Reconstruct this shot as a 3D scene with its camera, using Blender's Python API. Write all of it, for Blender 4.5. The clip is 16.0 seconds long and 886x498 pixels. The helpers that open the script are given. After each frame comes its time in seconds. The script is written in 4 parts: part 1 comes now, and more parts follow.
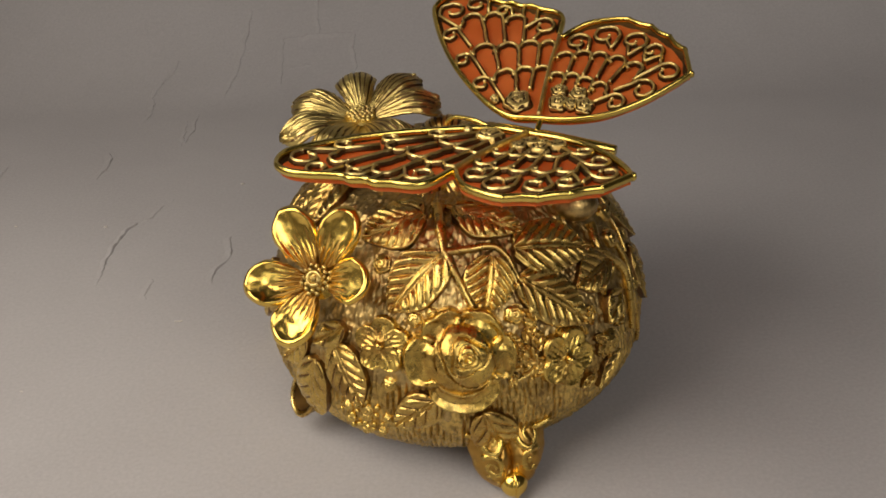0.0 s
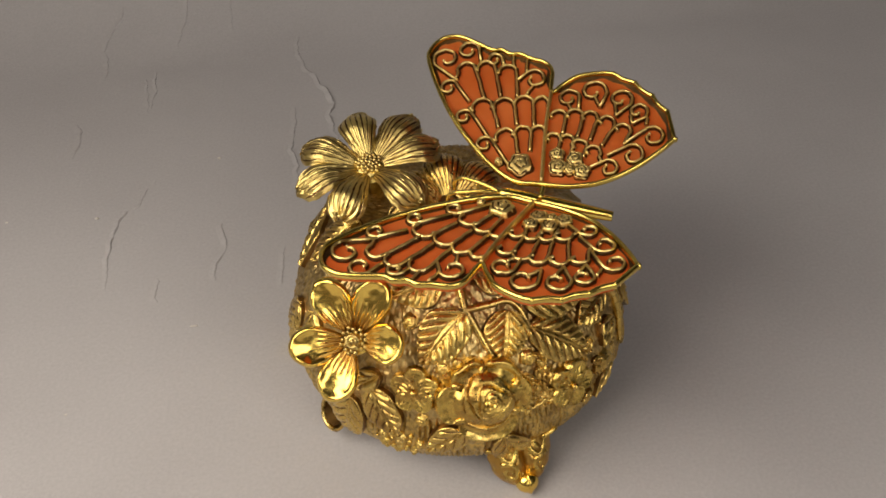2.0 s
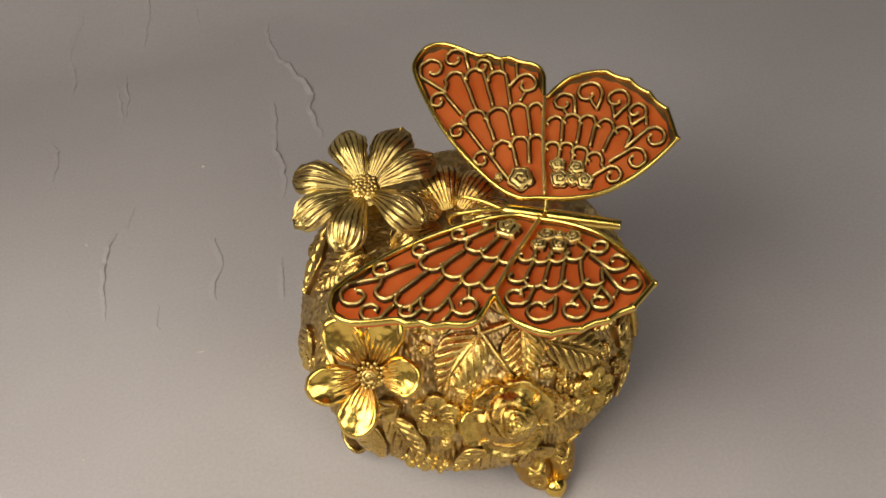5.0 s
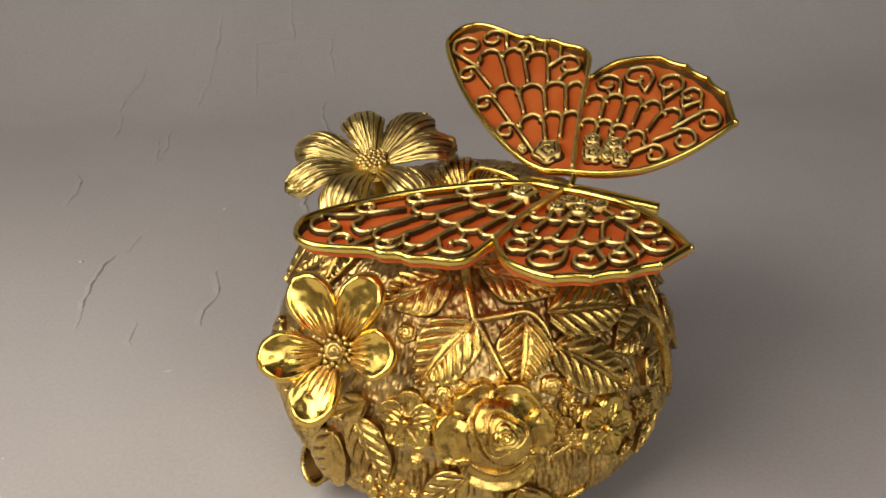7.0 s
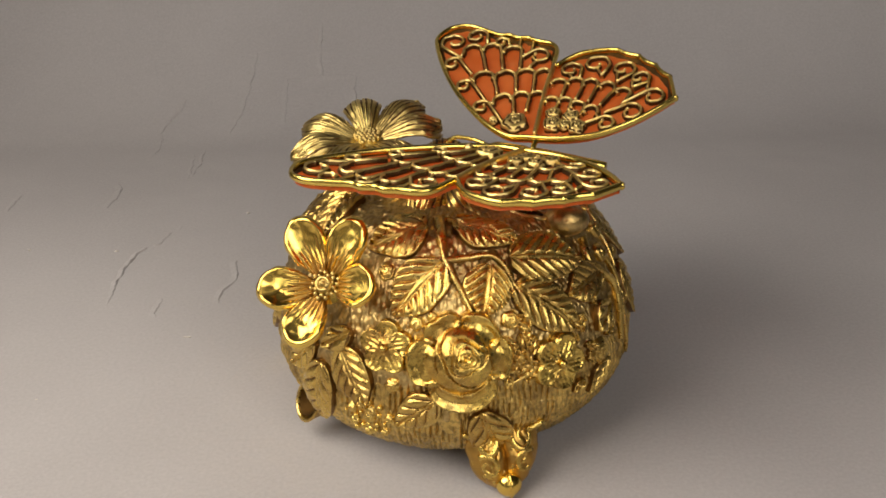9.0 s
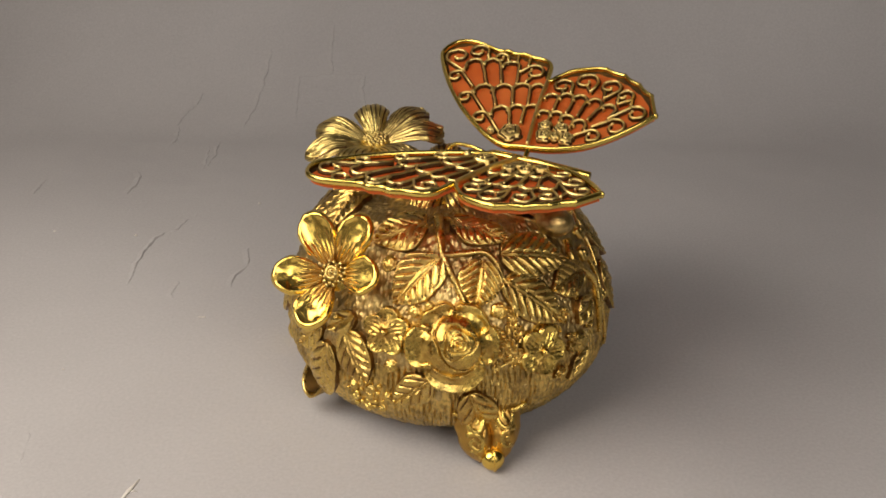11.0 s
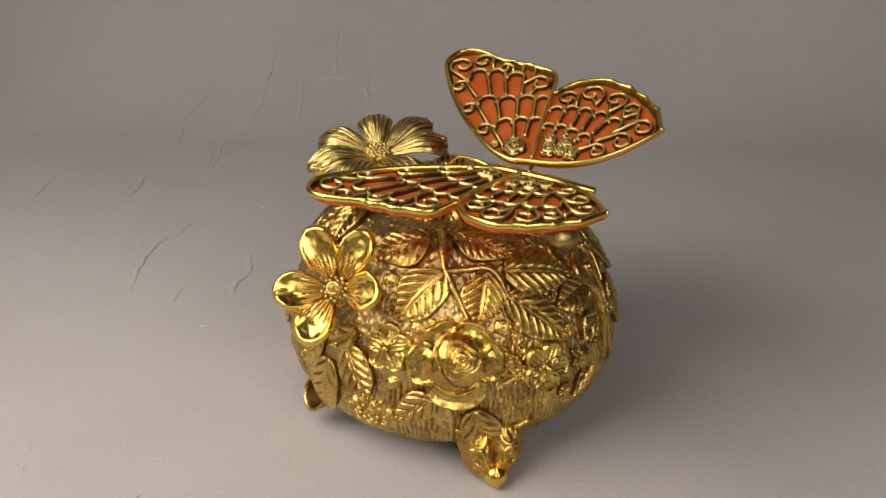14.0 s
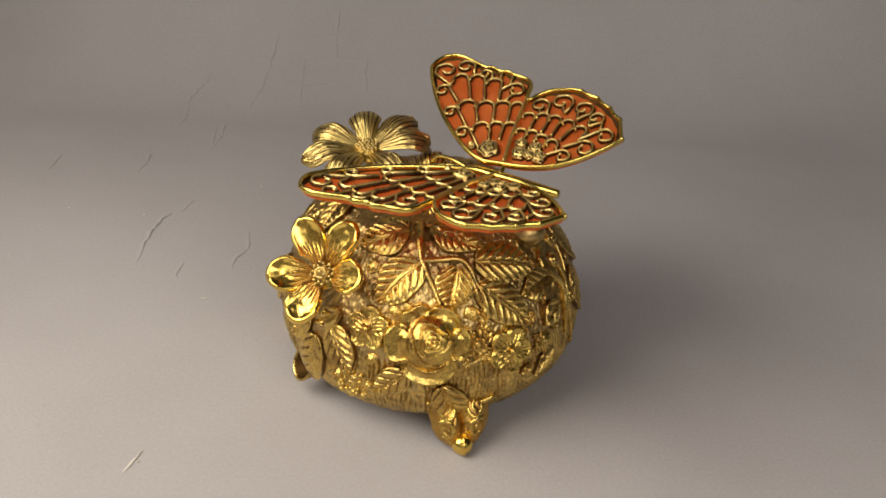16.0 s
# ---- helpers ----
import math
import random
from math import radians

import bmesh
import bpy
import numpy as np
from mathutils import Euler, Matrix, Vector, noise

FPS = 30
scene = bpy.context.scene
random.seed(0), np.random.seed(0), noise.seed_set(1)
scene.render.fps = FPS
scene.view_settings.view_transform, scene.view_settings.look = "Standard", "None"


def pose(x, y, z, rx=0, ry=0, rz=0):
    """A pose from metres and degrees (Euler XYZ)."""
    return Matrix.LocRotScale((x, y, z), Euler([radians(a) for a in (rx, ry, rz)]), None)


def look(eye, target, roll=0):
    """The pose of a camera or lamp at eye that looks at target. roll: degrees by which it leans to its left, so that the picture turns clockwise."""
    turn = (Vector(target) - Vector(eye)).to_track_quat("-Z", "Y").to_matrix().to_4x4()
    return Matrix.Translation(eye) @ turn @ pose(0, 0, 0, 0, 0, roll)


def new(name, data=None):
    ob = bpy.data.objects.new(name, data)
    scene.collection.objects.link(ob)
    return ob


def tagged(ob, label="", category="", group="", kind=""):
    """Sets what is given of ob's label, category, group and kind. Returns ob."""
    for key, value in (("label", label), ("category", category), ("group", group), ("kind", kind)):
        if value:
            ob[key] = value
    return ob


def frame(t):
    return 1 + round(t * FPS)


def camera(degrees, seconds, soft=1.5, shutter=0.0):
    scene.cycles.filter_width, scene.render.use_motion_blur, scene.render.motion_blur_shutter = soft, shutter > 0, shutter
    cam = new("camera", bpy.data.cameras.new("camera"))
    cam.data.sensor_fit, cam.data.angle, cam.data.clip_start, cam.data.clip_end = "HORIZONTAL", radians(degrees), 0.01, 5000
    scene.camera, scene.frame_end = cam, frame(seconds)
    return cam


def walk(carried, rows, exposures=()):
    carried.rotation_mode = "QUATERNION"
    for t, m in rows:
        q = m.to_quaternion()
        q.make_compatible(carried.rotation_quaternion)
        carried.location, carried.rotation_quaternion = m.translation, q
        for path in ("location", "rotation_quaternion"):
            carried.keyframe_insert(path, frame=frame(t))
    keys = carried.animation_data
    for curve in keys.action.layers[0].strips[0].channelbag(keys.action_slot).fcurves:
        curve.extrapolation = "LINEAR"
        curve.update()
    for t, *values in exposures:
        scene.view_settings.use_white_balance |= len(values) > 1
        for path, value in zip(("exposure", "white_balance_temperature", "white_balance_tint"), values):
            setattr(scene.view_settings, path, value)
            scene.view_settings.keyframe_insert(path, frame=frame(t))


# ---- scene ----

# Millimetres are written out and scaled by MM where things are shaped.
MM = 0.001

# ---- camera ----
cam = camera(47.07, 16.0, soft=1.7)
walk(cam, [
    (0.0, pose(-0.0086, -0.1789, 0.1741, 59.15, 2.59, 0.00)),
    (0.5, pose(-0.0222, -0.1699, 0.1794, 55.74, 2.66, -3.30)),
    (1.0, pose(-0.0262, -0.1628, 0.1982, 52.55, 1.11, -4.14)),
    (1.5, pose(-0.0323, -0.1621, 0.2287, 48.98, 2.67, -6.16)),
    (2.0, pose(-0.0326, -0.1632, 0.2431, 47.38, 2.17, -6.58)),
    (2.5, pose(-0.0322, -0.1565, 0.2452, 45.91, 2.14, -6.78)),
    (3.0, pose(-0.0317, -0.1476, 0.2461, 45.49, 3.59, -8.62)),
    (3.5, pose(-0.0343, -0.1364, 0.2469, 42.43, 5.16, -10.84)),
    (4.0, pose(-0.0347, -0.1364, 0.2565, 40.81, 5.08, -11.22)),
    (4.5, pose(-0.0352, -0.1390, 0.2634, 40.62, 5.35, -11.44)),
    (4.7, pose(-0.0347, -0.1396, 0.2628, 41.14, 5.66, -11.67)),
    (6.8, pose(-0.0255, -0.1503, 0.1874, 55.61, 2.28, -3.50)),
    (7.0, pose(-0.0244, -0.1534, 0.1828, 57.38, 1.96, -2.94)),
    (7.5, pose(-0.0210, -0.1697, 0.1683, 60.43, 2.26, -2.49)),
    (8.0, pose(-0.0174, -0.1817, 0.1680, 62.28, 2.48, -0.71)),
    (8.5, pose(-0.0134, -0.1905, 0.1692, 62.94, 2.17, -0.26)),
    (9.0, pose(-0.0111, -0.1980, 0.1717, 62.46, 1.80, -0.15)),
    (11.3, pose(-0.0104, -0.2216, 0.1877, 61.92, -0.22, 0.90)),
    (11.5, pose(-0.0120, -0.2203, 0.1895, 61.60, -0.31, 0.99)),
    (12.0, pose(-0.0126, -0.2191, 0.1901, 61.47, -0.25, 1.23)),
    (12.5, pose(-0.0093, -0.2175, 0.1891, 61.30, -0.39, 1.20)),
    (13.0, pose(-0.0110, -0.2151, 0.1861, 61.27, -0.31, 1.19)),
    (13.5, pose(-0.0092, -0.2150, 0.1876, 61.20, -0.07, 1.24)),
    (14.0, pose(-0.0095, -0.2148, 0.1895, 61.39, -0.01, 1.18)),
    (14.5, pose(-0.0088, -0.2128, 0.1896, 61.38, -0.28, 1.30)),
    (15.0, pose(-0.0058, -0.2243, 0.2013, 60.08, -1.24, 1.66)),
    (15.5, pose(-0.0040, -0.2371, 0.2108, 59.37, -1.39, 1.93)),
    (16.0, pose(-0.0020, -0.2362, 0.2106, 59.35, -1.55, 2.20)),
], exposures=((0.0, -0.33), (1.0, -0.13), (2.5, -0.13), (3.2, -0.15), (4.2, -0.08), (7.0, -0.03), (9.0, 0.0), (12.0, -0.03), (16.0, -0.02)))

# ---- light ----
world = bpy.data.worlds.new("room_air")
world.use_nodes = True
world.node_tree.nodes["Background"].inputs[0].default_value = (1.0, 0.95, 0.89, 1)
world.node_tree.nodes["Background"].inputs[1].default_value = 1.3
scene.world = world


def soft_lamp(name, eye, target, wide, high, watts, colour):
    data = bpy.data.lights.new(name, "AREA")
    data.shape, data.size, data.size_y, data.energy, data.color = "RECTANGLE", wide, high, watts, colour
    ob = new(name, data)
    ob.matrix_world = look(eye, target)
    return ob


# key light from the left; its source is unseen, the window made up
soft_lamp("left_key_light", (-0.395, -0.23, 0.40), (-0.31, -0.39, 0.0), 0.60, 0.42, 4.75, (1.0, 0.89, 0.765))
# fill added from the front right, with no known source
soft_lamp("front_fill_light", (0.34, -0.605, 0.52), (0.05, -0.08, 0.0), 0.44, 0.34, 1.6, (1.0, 0.91, 0.82))


# ---- materials ----
def nodes_of(name):
    mat = bpy.data.materials.new(name)
    mat.use_nodes = True
    tree = mat.node_tree
    return mat, tree, tree.nodes["Principled BSDF"]


def add(tree, kind, **settings):
    node = tree.nodes.new(kind)
    for key, value in settings.items():
        node.inputs[key.replace("_", " ")].default_value = value
    return node


def ramp(tree, source, stops):
    node = tree.nodes.new("ShaderNodeValToRGB")
    while len(node.color_ramp.elements) < len(stops):
        node.color_ramp.elements.new(0.5)
    for element, (at, colour) in zip(node.color_ramp.elements, stops):
        element.position, element.color = at, (*colour, 1)
    tree.links.new(source, node.inputs["Fac"])
    return node


def mix(tree, fac, a, b, blend="MIX"):
    node = tree.nodes.new("ShaderNodeMix")
    node.data_type, node.blend_type = "RGBA", blend
    for value, slot in ((fac, 0), (a, 6), (b, 7)):
        if isinstance(value, bpy.types.NodeSocket):
            tree.links.new(value, node.inputs[slot])
        else:
            node.inputs[slot].default_value = value
    return node.outputs[2]


def bump(tree, shader, height, strength, distance):
    node = add(tree, "ShaderNodeBump", Strength=strength, Distance=distance)
    tree.links.new(height, node.inputs["Height"])
    tree.links.new(node.outputs["Normal"], shader.inputs["Normal"])
    return node


def gold(name, bright, dark, rough, tarnish, silver=0.0, grain=0.25, grain_scale=900.0, grime=0.0):
    """Gilded cast metal: bright gilt, brown tarnish in drifting stains, gilt worn to grey metal."""
    mat, tree, shader = nodes_of(name)
    place = tree.nodes.new("ShaderNodeTexCoord").outputs["Object"]
    stains = add(tree, "ShaderNodeTexNoise", Scale=95.0, Detail=6.0, Roughness=0.62)
    fine = add(tree, "ShaderNodeTexNoise", Scale=grain_scale, Detail=4.0, Roughness=0.6)
    worn = add(tree, "ShaderNodeTexNoise", Scale=55.0, Detail=5.0, Roughness=0.7)
    for node in (stains, fine, worn):
        tree.links.new(place, node.inputs["Vector"])
    amount = ramp(tree, stains.outputs["Fac"], [(0.42, (0, 0, 0)), (0.72, (tarnish,) * 3)])
    colour = mix(tree, amount.outputs["Color"], (*bright, 1), (*dark, 1))
    if silver:
        patch = ramp(tree, worn.outputs["Fac"], [(0.55, (0, 0, 0)), (0.68, (silver,) * 3)])
        colour = mix(tree, patch.outputs["Color"], colour, (0.64, 0.53, 0.30, 1))
    if grime:
        pits = add(tree, "ShaderNodeTexNoise", Scale=grain_scale * 0.8, Detail=3.0, Roughness=0.65)
        tree.links.new(place, pits.inputs["Vector"])
        dirt = ramp(tree, pits.outputs["Fac"], [(0.40, (grime,) * 3), (0.54, (0, 0, 0))])
        colour = mix(tree, dirt.outputs["Color"], colour, (0.10, 0.06, 0.03, 1))
    tree.links.new(colour, shader.inputs["Base Color"])
    shader.inputs["Metallic"].default_value = 1.0
    rub = tree.nodes.new("ShaderNodeMapRange")
    rub.inputs["To Min"].default_value, rub.inputs["To Max"].default_value = rough * 0.7, rough * 1.5
    tree.links.new(fine.outputs["Fac"], rub.inputs["Value"])
    tree.links.new(rub.outputs["Result"], shader.inputs["Roughness"])
    bump(tree, shader, fine.outputs["Fac"], grain, 0.0004)
    return mat


GILT = gold("polished_gilt", (0.93, 0.665, 0.15), (0.58, 0.35, 0.07), 0.18, 0.6, 0.0, 0.08, 500.0)
HATCHED = gold("hatched_gold", (0.82, 0.585, 0.18), (0.25, 0.13, 0.04), 0.31, 0.95, 0.3, 0.6, 850.0, 0.5)
ANTIQUE = gold("antique_gold", (0.66, 0.475, 0.185), (0.22, 0.12, 0.04), 0.34, 0.9, 0.5, 0.4, 700.0, 0.35)
LEAF_GOLD = gold("leaf_gold", (0.79, 0.56, 0.155), (0.28, 0.14, 0.04), 0.26, 0.85, 0.3, 0.15, 700.0, 0.1)
ROSE_GILT = gold("rose_gilt", (0.84, 0.60, 0.145), (0.30, 0.145, 0.035), 0.25, 0.95, 0.2, 0.18, 600.0, 0.15)
PALE_GOLD = gold("pale_gold", (0.74, 0.575, 0.20), (0.22, 0.125, 0.04), 0.30, 0.95, 0.25, 0.3)
WIRE_GOLD = gold("filigree_gold", (0.90, 0.69, 0.25), (0.44, 0.28, 0.09), 0.36, 0.8, 0.3, 0.4)
# brown of leaf cuts and margins: patina plus shade put into the colour
LEAF_PATINA_SHADE = gold("brown_patina_and_shade_in_the_cuts", (0.24, 0.13, 0.04), (0.08, 0.045, 0.02), 0.38, 0.9, 0.0, 0.3)
# patina of the polished petals; on the feet it stands in for shade
GILT_PATINA_SHADE = gold("brown_patina_and_shade_on_gilt", (0.56, 0.34, 0.08), (0.24, 0.11, 0.03), 0.30, 0.9, 0.0, 0.2, 700.0)
# rim patina; elsewhere also shade painted on wire flanks and into hollows
DARK_PATINA_SHADE = gold("dark_brown_patina_and_shade", (0.14, 0.08, 0.032), (0.05, 0.03, 0.015), 0.5, 0.8, 0.0, 0.3)
# dark brown that holds the shade of hollows in its colour
HOLLOW_SHADE = gold("brown_hollow_shade", (0.20, 0.12, 0.04), (0.07, 0.04, 0.02), 0.5, 0.9, 0.0, 0.4)
BRASS = gold("bright_brass", (0.80, 0.60, 0.14), (0.50, 0.33, 0.07), 0.20, 0.4, 0.0, 0.05)


def enamel(name):
    mat, tree, shader = nodes_of(name)
    place = tree.nodes.new("ShaderNodeTexCoord").outputs["Object"]
    cloud = add(tree, "ShaderNodeTexNoise", Scale=120.0, Detail=4.0)
    fine = add(tree, "ShaderNodeTexNoise", Scale=1500.0, Detail=3.0)
    for node in (cloud, fine):
        tree.links.new(place, node.inputs["Vector"])
    colour = ramp(tree, cloud.outputs["Fac"], [(0.3, (0.68, 0.18, 0.035)), (0.7, (0.84, 0.28, 0.07))])
    tree.links.new(colour.outputs["Color"], shader.inputs["Base Color"])
    shader.inputs["Roughness"].default_value = 0.38
    bump(tree, shader, fine.outputs["Fac"], 0.12, 0.0003)
    glow = add(tree, "ShaderNodeBsdfTranslucent", Color=(0.95, 0.32, 0.06, 1))
    both = add(tree, "ShaderNodeMixShader", Fac=0.6)
    out = tree.nodes["Material Output"]
    tree.links.new(shader.outputs[0], both.inputs[1])
    tree.links.new(glow.outputs[0], both.inputs[2])
    tree.links.new(both.outputs[0], out.inputs["Surface"])
    return mat


ENAMEL = enamel("orange_enamel")


def paper(name, low, high, rough=0.85):
    mat, tree, shader = nodes_of(name)
    place = tree.nodes.new("ShaderNodeTexCoord").outputs["Object"]
    cloud = add(tree, "ShaderNodeTexNoise", Scale=7.0, Detail=5.0, Roughness=0.55)
    fibre = add(tree, "ShaderNodeTexNoise", Scale=900.0, Detail=5.0, Roughness=0.7)
    dent = add(tree, "ShaderNodeTexNoise", Scale=28.0, Detail=2.0)
    for node in (cloud, fibre, dent):
        tree.links.new(place, node.inputs["Vector"])
    base = ramp(tree, cloud.outputs["Fac"], [(0.3, low), (0.7, high)]).outputs["Color"]
    speck = ramp(tree, fibre.outputs["Fac"], [(0.3, (0.9, 0.9, 0.9)), (0.7, (1.06, 1.06, 1.06))]).outputs["Color"]
    tree.links.new(mix(tree, 1.0, base, speck, "MULTIPLY"), shader.inputs["Base Color"])
    shader.inputs["Roughness"].default_value = rough
    first = bump(tree, shader, fibre.outputs["Fac"], 0.15, 0.0003)
    second = add(tree, "ShaderNodeBump", Strength=0.6, Distance=0.002)
    tree.links.new(dent.outputs["Fac"], second.inputs["Height"])
    tree.links.new(second.outputs["Normal"], first.inputs["Normal"])
    return mat


PAPER = paper("grey_paper", (0.392, 0.376, 0.377), (0.452, 0.436, 0.438))
DUST = paper("dust", (0.58, 0.55, 0.50), (0.70, 0.67, 0.62))
WALL_PAINT = paper("wall_paint", (0.13, 0.12, 0.11), (0.17, 0.155, 0.142))
FLOOR_WOOD = paper("floor_wood", (0.22, 0.15, 0.09), (0.30, 0.20, 0.12), 0.5)


# ---- building helpers ----
def part(name, mesh, material, parent, label=""):
    """Links a mesh as one object under a thing or a part."""
    ob = new(name, mesh)
    if material and not mesh.materials:
        mesh.materials.append(material)
    ob.parent = parent
    if label:
        tagged(ob, label)
    return ob


def mesh_of(name, verts, faces, smooth=True):
    mesh = bpy.data.meshes.new(name)
    mesh.from_pydata([tuple(map(float, v)) for v in verts], [], [tuple(map(int, f)) for f in faces])
    mesh.update()
    if smooth:
        mesh.polygons.foreach_set("use_smooth", [True] * len(mesh.polygons))
    return mesh


def joined(pieces):
    """Vertices and faces of several pieces as one."""
    verts, faces, start = [], [], 0
    for v, f in pieces:
        verts.append(np.asarray(v, float))
        faces += [tuple(i + start for i in face) for face in f]
        start += len(v)
    return np.concatenate(verts), faces


def grid(points, close=False):
    """Quads over an m x n net of points; close joins the last column to the first."""
    m, n = points.shape[:2]
    faces = [(i * n + j, i * n + (j + 1) % n, (i + 1) * n + (j + 1) % n, (i + 1) * n + j)
             for i in range(m - 1) for j in range(n if close else n - 1)]
    return points.reshape(-1, 3), faces


def normals(points):
    du, dv = np.gradient(points, axis=0), np.gradient(points, axis=1)
    n = np.cross(du, dv)
    return n / (np.linalg.norm(n, axis=-1, keepdims=True) + 1e-12)


def shell(points, thick):
    """A net given a thickness, with closed edges."""
    m, n = points.shape[:2]
    under = points - normals(points) * thick
    verts, faces = joined([grid(points), grid(under)])
    faces = faces[: len(faces) // 2] + [f[::-1] for f in faces[len(faces) // 2:]]
    k = m * n
    ring = [i * n for i in range(m)] + [(m - 1) * n + j for j in range(1, n)] + \
           [i * n + n - 1 for i in range(m - 2, -1, -1)] + [j for j in range(n - 2, 0, -1)]
    for a, b in zip(ring, ring[1:] + ring[:1]):
        faces.append((a, b, b + k, a + k))
    return verts, faces


def smooth_line(points, count, closed=False):
    """A Catmull-Rom line through the points."""
    p = np.asarray(points, float)
    k = len(p)
    out = []
    spans = k if closed else k - 1
    for t in np.linspace(0, spans, count, endpoint=not closed):
        i = min(int(t), spans - 1)
        u = t - i
        if closed:
            a, b, c, d = (p[(i + o) % k] for o in (-1, 0, 1, 2))
        else:
            a, b, c, d = (p[min(max(i + o, 0), k - 1)] for o in (-1, 0, 1, 2))
        out.append(0.5 * (2 * b + (c - a) * u + (2 * a - 5 * b + 4 * c - d) * u * u + (3 * b - a - 3 * c + d) * u ** 3))
    return np.array(out)


def tube(line, radii, sides=8, closed=False, flat=1.0, up=None):
    """A tube along a line; radii one number or one for each point; flat squeezes it along up."""
    line = np.asarray(line, float)
    k = len(line)
    radii = np.full(k, radii) if np.isscalar(radii) else np.asarray(radii, float)
    if closed:
        way = np.roll(line, -1, 0) - np.roll(line, 1, 0)
    else:
        way = np.gradient(line, axis=0)
    way /= np.linalg.norm(way, axis=1, keepdims=True) + 1e-12
    ref = np.array(up if up is not None else (0.03, 0.05, 1.0), float)
    rings = []
    for p, w, r in zip(line, way, radii):
        a = np.cross(w, ref)
        if np.linalg.norm(a) < 1e-4:
            a = np.cross(w, (1.0, 0.2, 0.0))
        a /= np.linalg.norm(a)
        b = np.cross(a, w)
        ang = np.arange(sides) / sides * 2 * np.pi
        rings.append(p + r * (np.cos(ang)[:, None] * a + flat * np.sin(ang)[:, None] * b))
    rings = np.array(rings)
    verts, faces = grid(rings, close=True)
    if closed:
        n = sides
        faces += [((k - 1) * n + j, (k - 1) * n + (j + 1) % n, (j + 1) % n, j) for j in range(n)]
    else:
        faces += [tuple(range(sides))[::-1], tuple((k - 1) * sides + j for j in range(sides))]
    return verts, faces


def ridge_tube(name, line, radii, up, tall=2.6, sides=10):
    """A tall wire with a squarish section, its crest rubbed bright, its flanks dark with patina and painted shade."""
    line = worn(np.asarray(line, float), 0.18, 500.0)
    way = np.gradient(line, axis=0)
    way /= np.linalg.norm(way, axis=1, keepdims=True) + 1e-12
    acr = np.cross(way, np.asarray(up, float))
    acr /= np.linalg.norm(acr, axis=1, keepdims=True) + 1e-12
    ang = (np.arange(sides) + 0.5) / sides * 2 * np.pi
    ca, sa = np.sign(np.cos(ang)) * np.abs(np.cos(ang)) ** 0.6, np.sign(np.sin(ang)) * np.abs(np.sin(ang)) ** 0.75
    rad = (np.full(len(line), radii) if np.isscalar(radii) else np.asarray(radii))[:, None, None]
    ca = ca * np.interp(sa, [-1, -0.4, 0.25, 1], [2.5, 2.1, 1.0, 0.85])
    rings = line[:, None] + rad * (ca[None, :, None] * acr[:, None] + tall * sa[None, :, None] * np.asarray(up, float))
    verts, faces = grid(rings, close=True)
    faces += [tuple(range(sides))[::-1], tuple((len(line) - 1) * sides + j for j in range(sides))]
    mesh = mesh_of(name, verts, faces)
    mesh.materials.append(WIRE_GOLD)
    mesh.materials.append(DARK_PATINA_SHADE)
    # upward faces get the bright gold, flanks the brown with shade painted in
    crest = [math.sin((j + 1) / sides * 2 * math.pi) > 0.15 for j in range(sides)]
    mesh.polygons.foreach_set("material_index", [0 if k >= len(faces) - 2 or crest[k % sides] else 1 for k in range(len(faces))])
    return mesh


def ball(centre, radius, rings=8, sides=12, squash=(1, 1, 1)):
    lat = np.linspace(-np.pi / 2, np.pi / 2, rings + 1)
    lon = np.arange(sides) / sides * 2 * np.pi
    pts = np.stack([np.cos(lat)[:, None] * np.cos(lon), np.cos(lat)[:, None] * np.sin(lon), np.sin(lat)[:, None] + 0 * lon], -1)
    return grid(np.asarray(centre) + radius * pts * np.asarray(squash), close=True)


def frame_of(normal, hint=(0, 0, 1)):
    """Two directions across a normal, the second as near to the hint as can be."""
    n = np.asarray(normal, float) / np.linalg.norm(normal)
    a = np.cross(hint, n)
    a = a / np.linalg.norm(a) if np.linalg.norm(a) > 1e-4 else np.array([1.0, 0, 0])
    return a, np.cross(n, a), n


def rough_noise(points, scale, octaves=3):
    return np.array([noise.fractal(Vector(p) * scale, 0.6, 2.0, octaves) for p in points.reshape(-1, 3)]).reshape(points.shape[:-1])


def worn(points, amount, scale=280.0):
    """Slight unevenness of old castings, in millimetres."""
    shift = np.stack([rough_noise(points + k * 0.37, scale, 2) for k in range(3)], -1)
    return points + shift * amount * MM

# ---- the room and the backdrop ----
def box(name, low, high, material, label, category=""):
    low, high = np.array(low, float), np.array(high, float)
    v = [(x, y, z) for x in (low[0], high[0]) for y in (low[1], high[1]) for z in (low[2], high[2])]
    f = [(0, 1, 3, 2), (4, 6, 7, 5), (0, 4, 5, 1), (2, 3, 7, 6), (0, 2, 6, 4), (1, 5, 7, 3)]
    ob = new(name, mesh_of(name, v, f, False))
    ob.data.materials.append(material)
    return tagged(ob, label, category or "wall", kind="structure")


# unseen room, added to close the place and shape the metal's reflections
X0, X1, Y0, Y1, Z0, Z1 = -0.40, 1.10, -0.60, 0.90, -0.75, 1.60
box("floor", (X0, Y0, Z0 - 0.05), (X1, Y1, Z0), FLOOR_WOOD, "plain brown floor below the table", "floor")
box("ceiling", (X0, Y0, Z1), (X1, Y1, Z1 + 0.05), WALL_PAINT, "plain grey-beige ceiling of the room", "ceiling")
box("wall_north", (X0 - 0.1, Y1, Z0), (X1 + 0.1, Y1 + 0.1, Z1), WALL_PAINT, "plain grey-beige wall behind the backdrop")
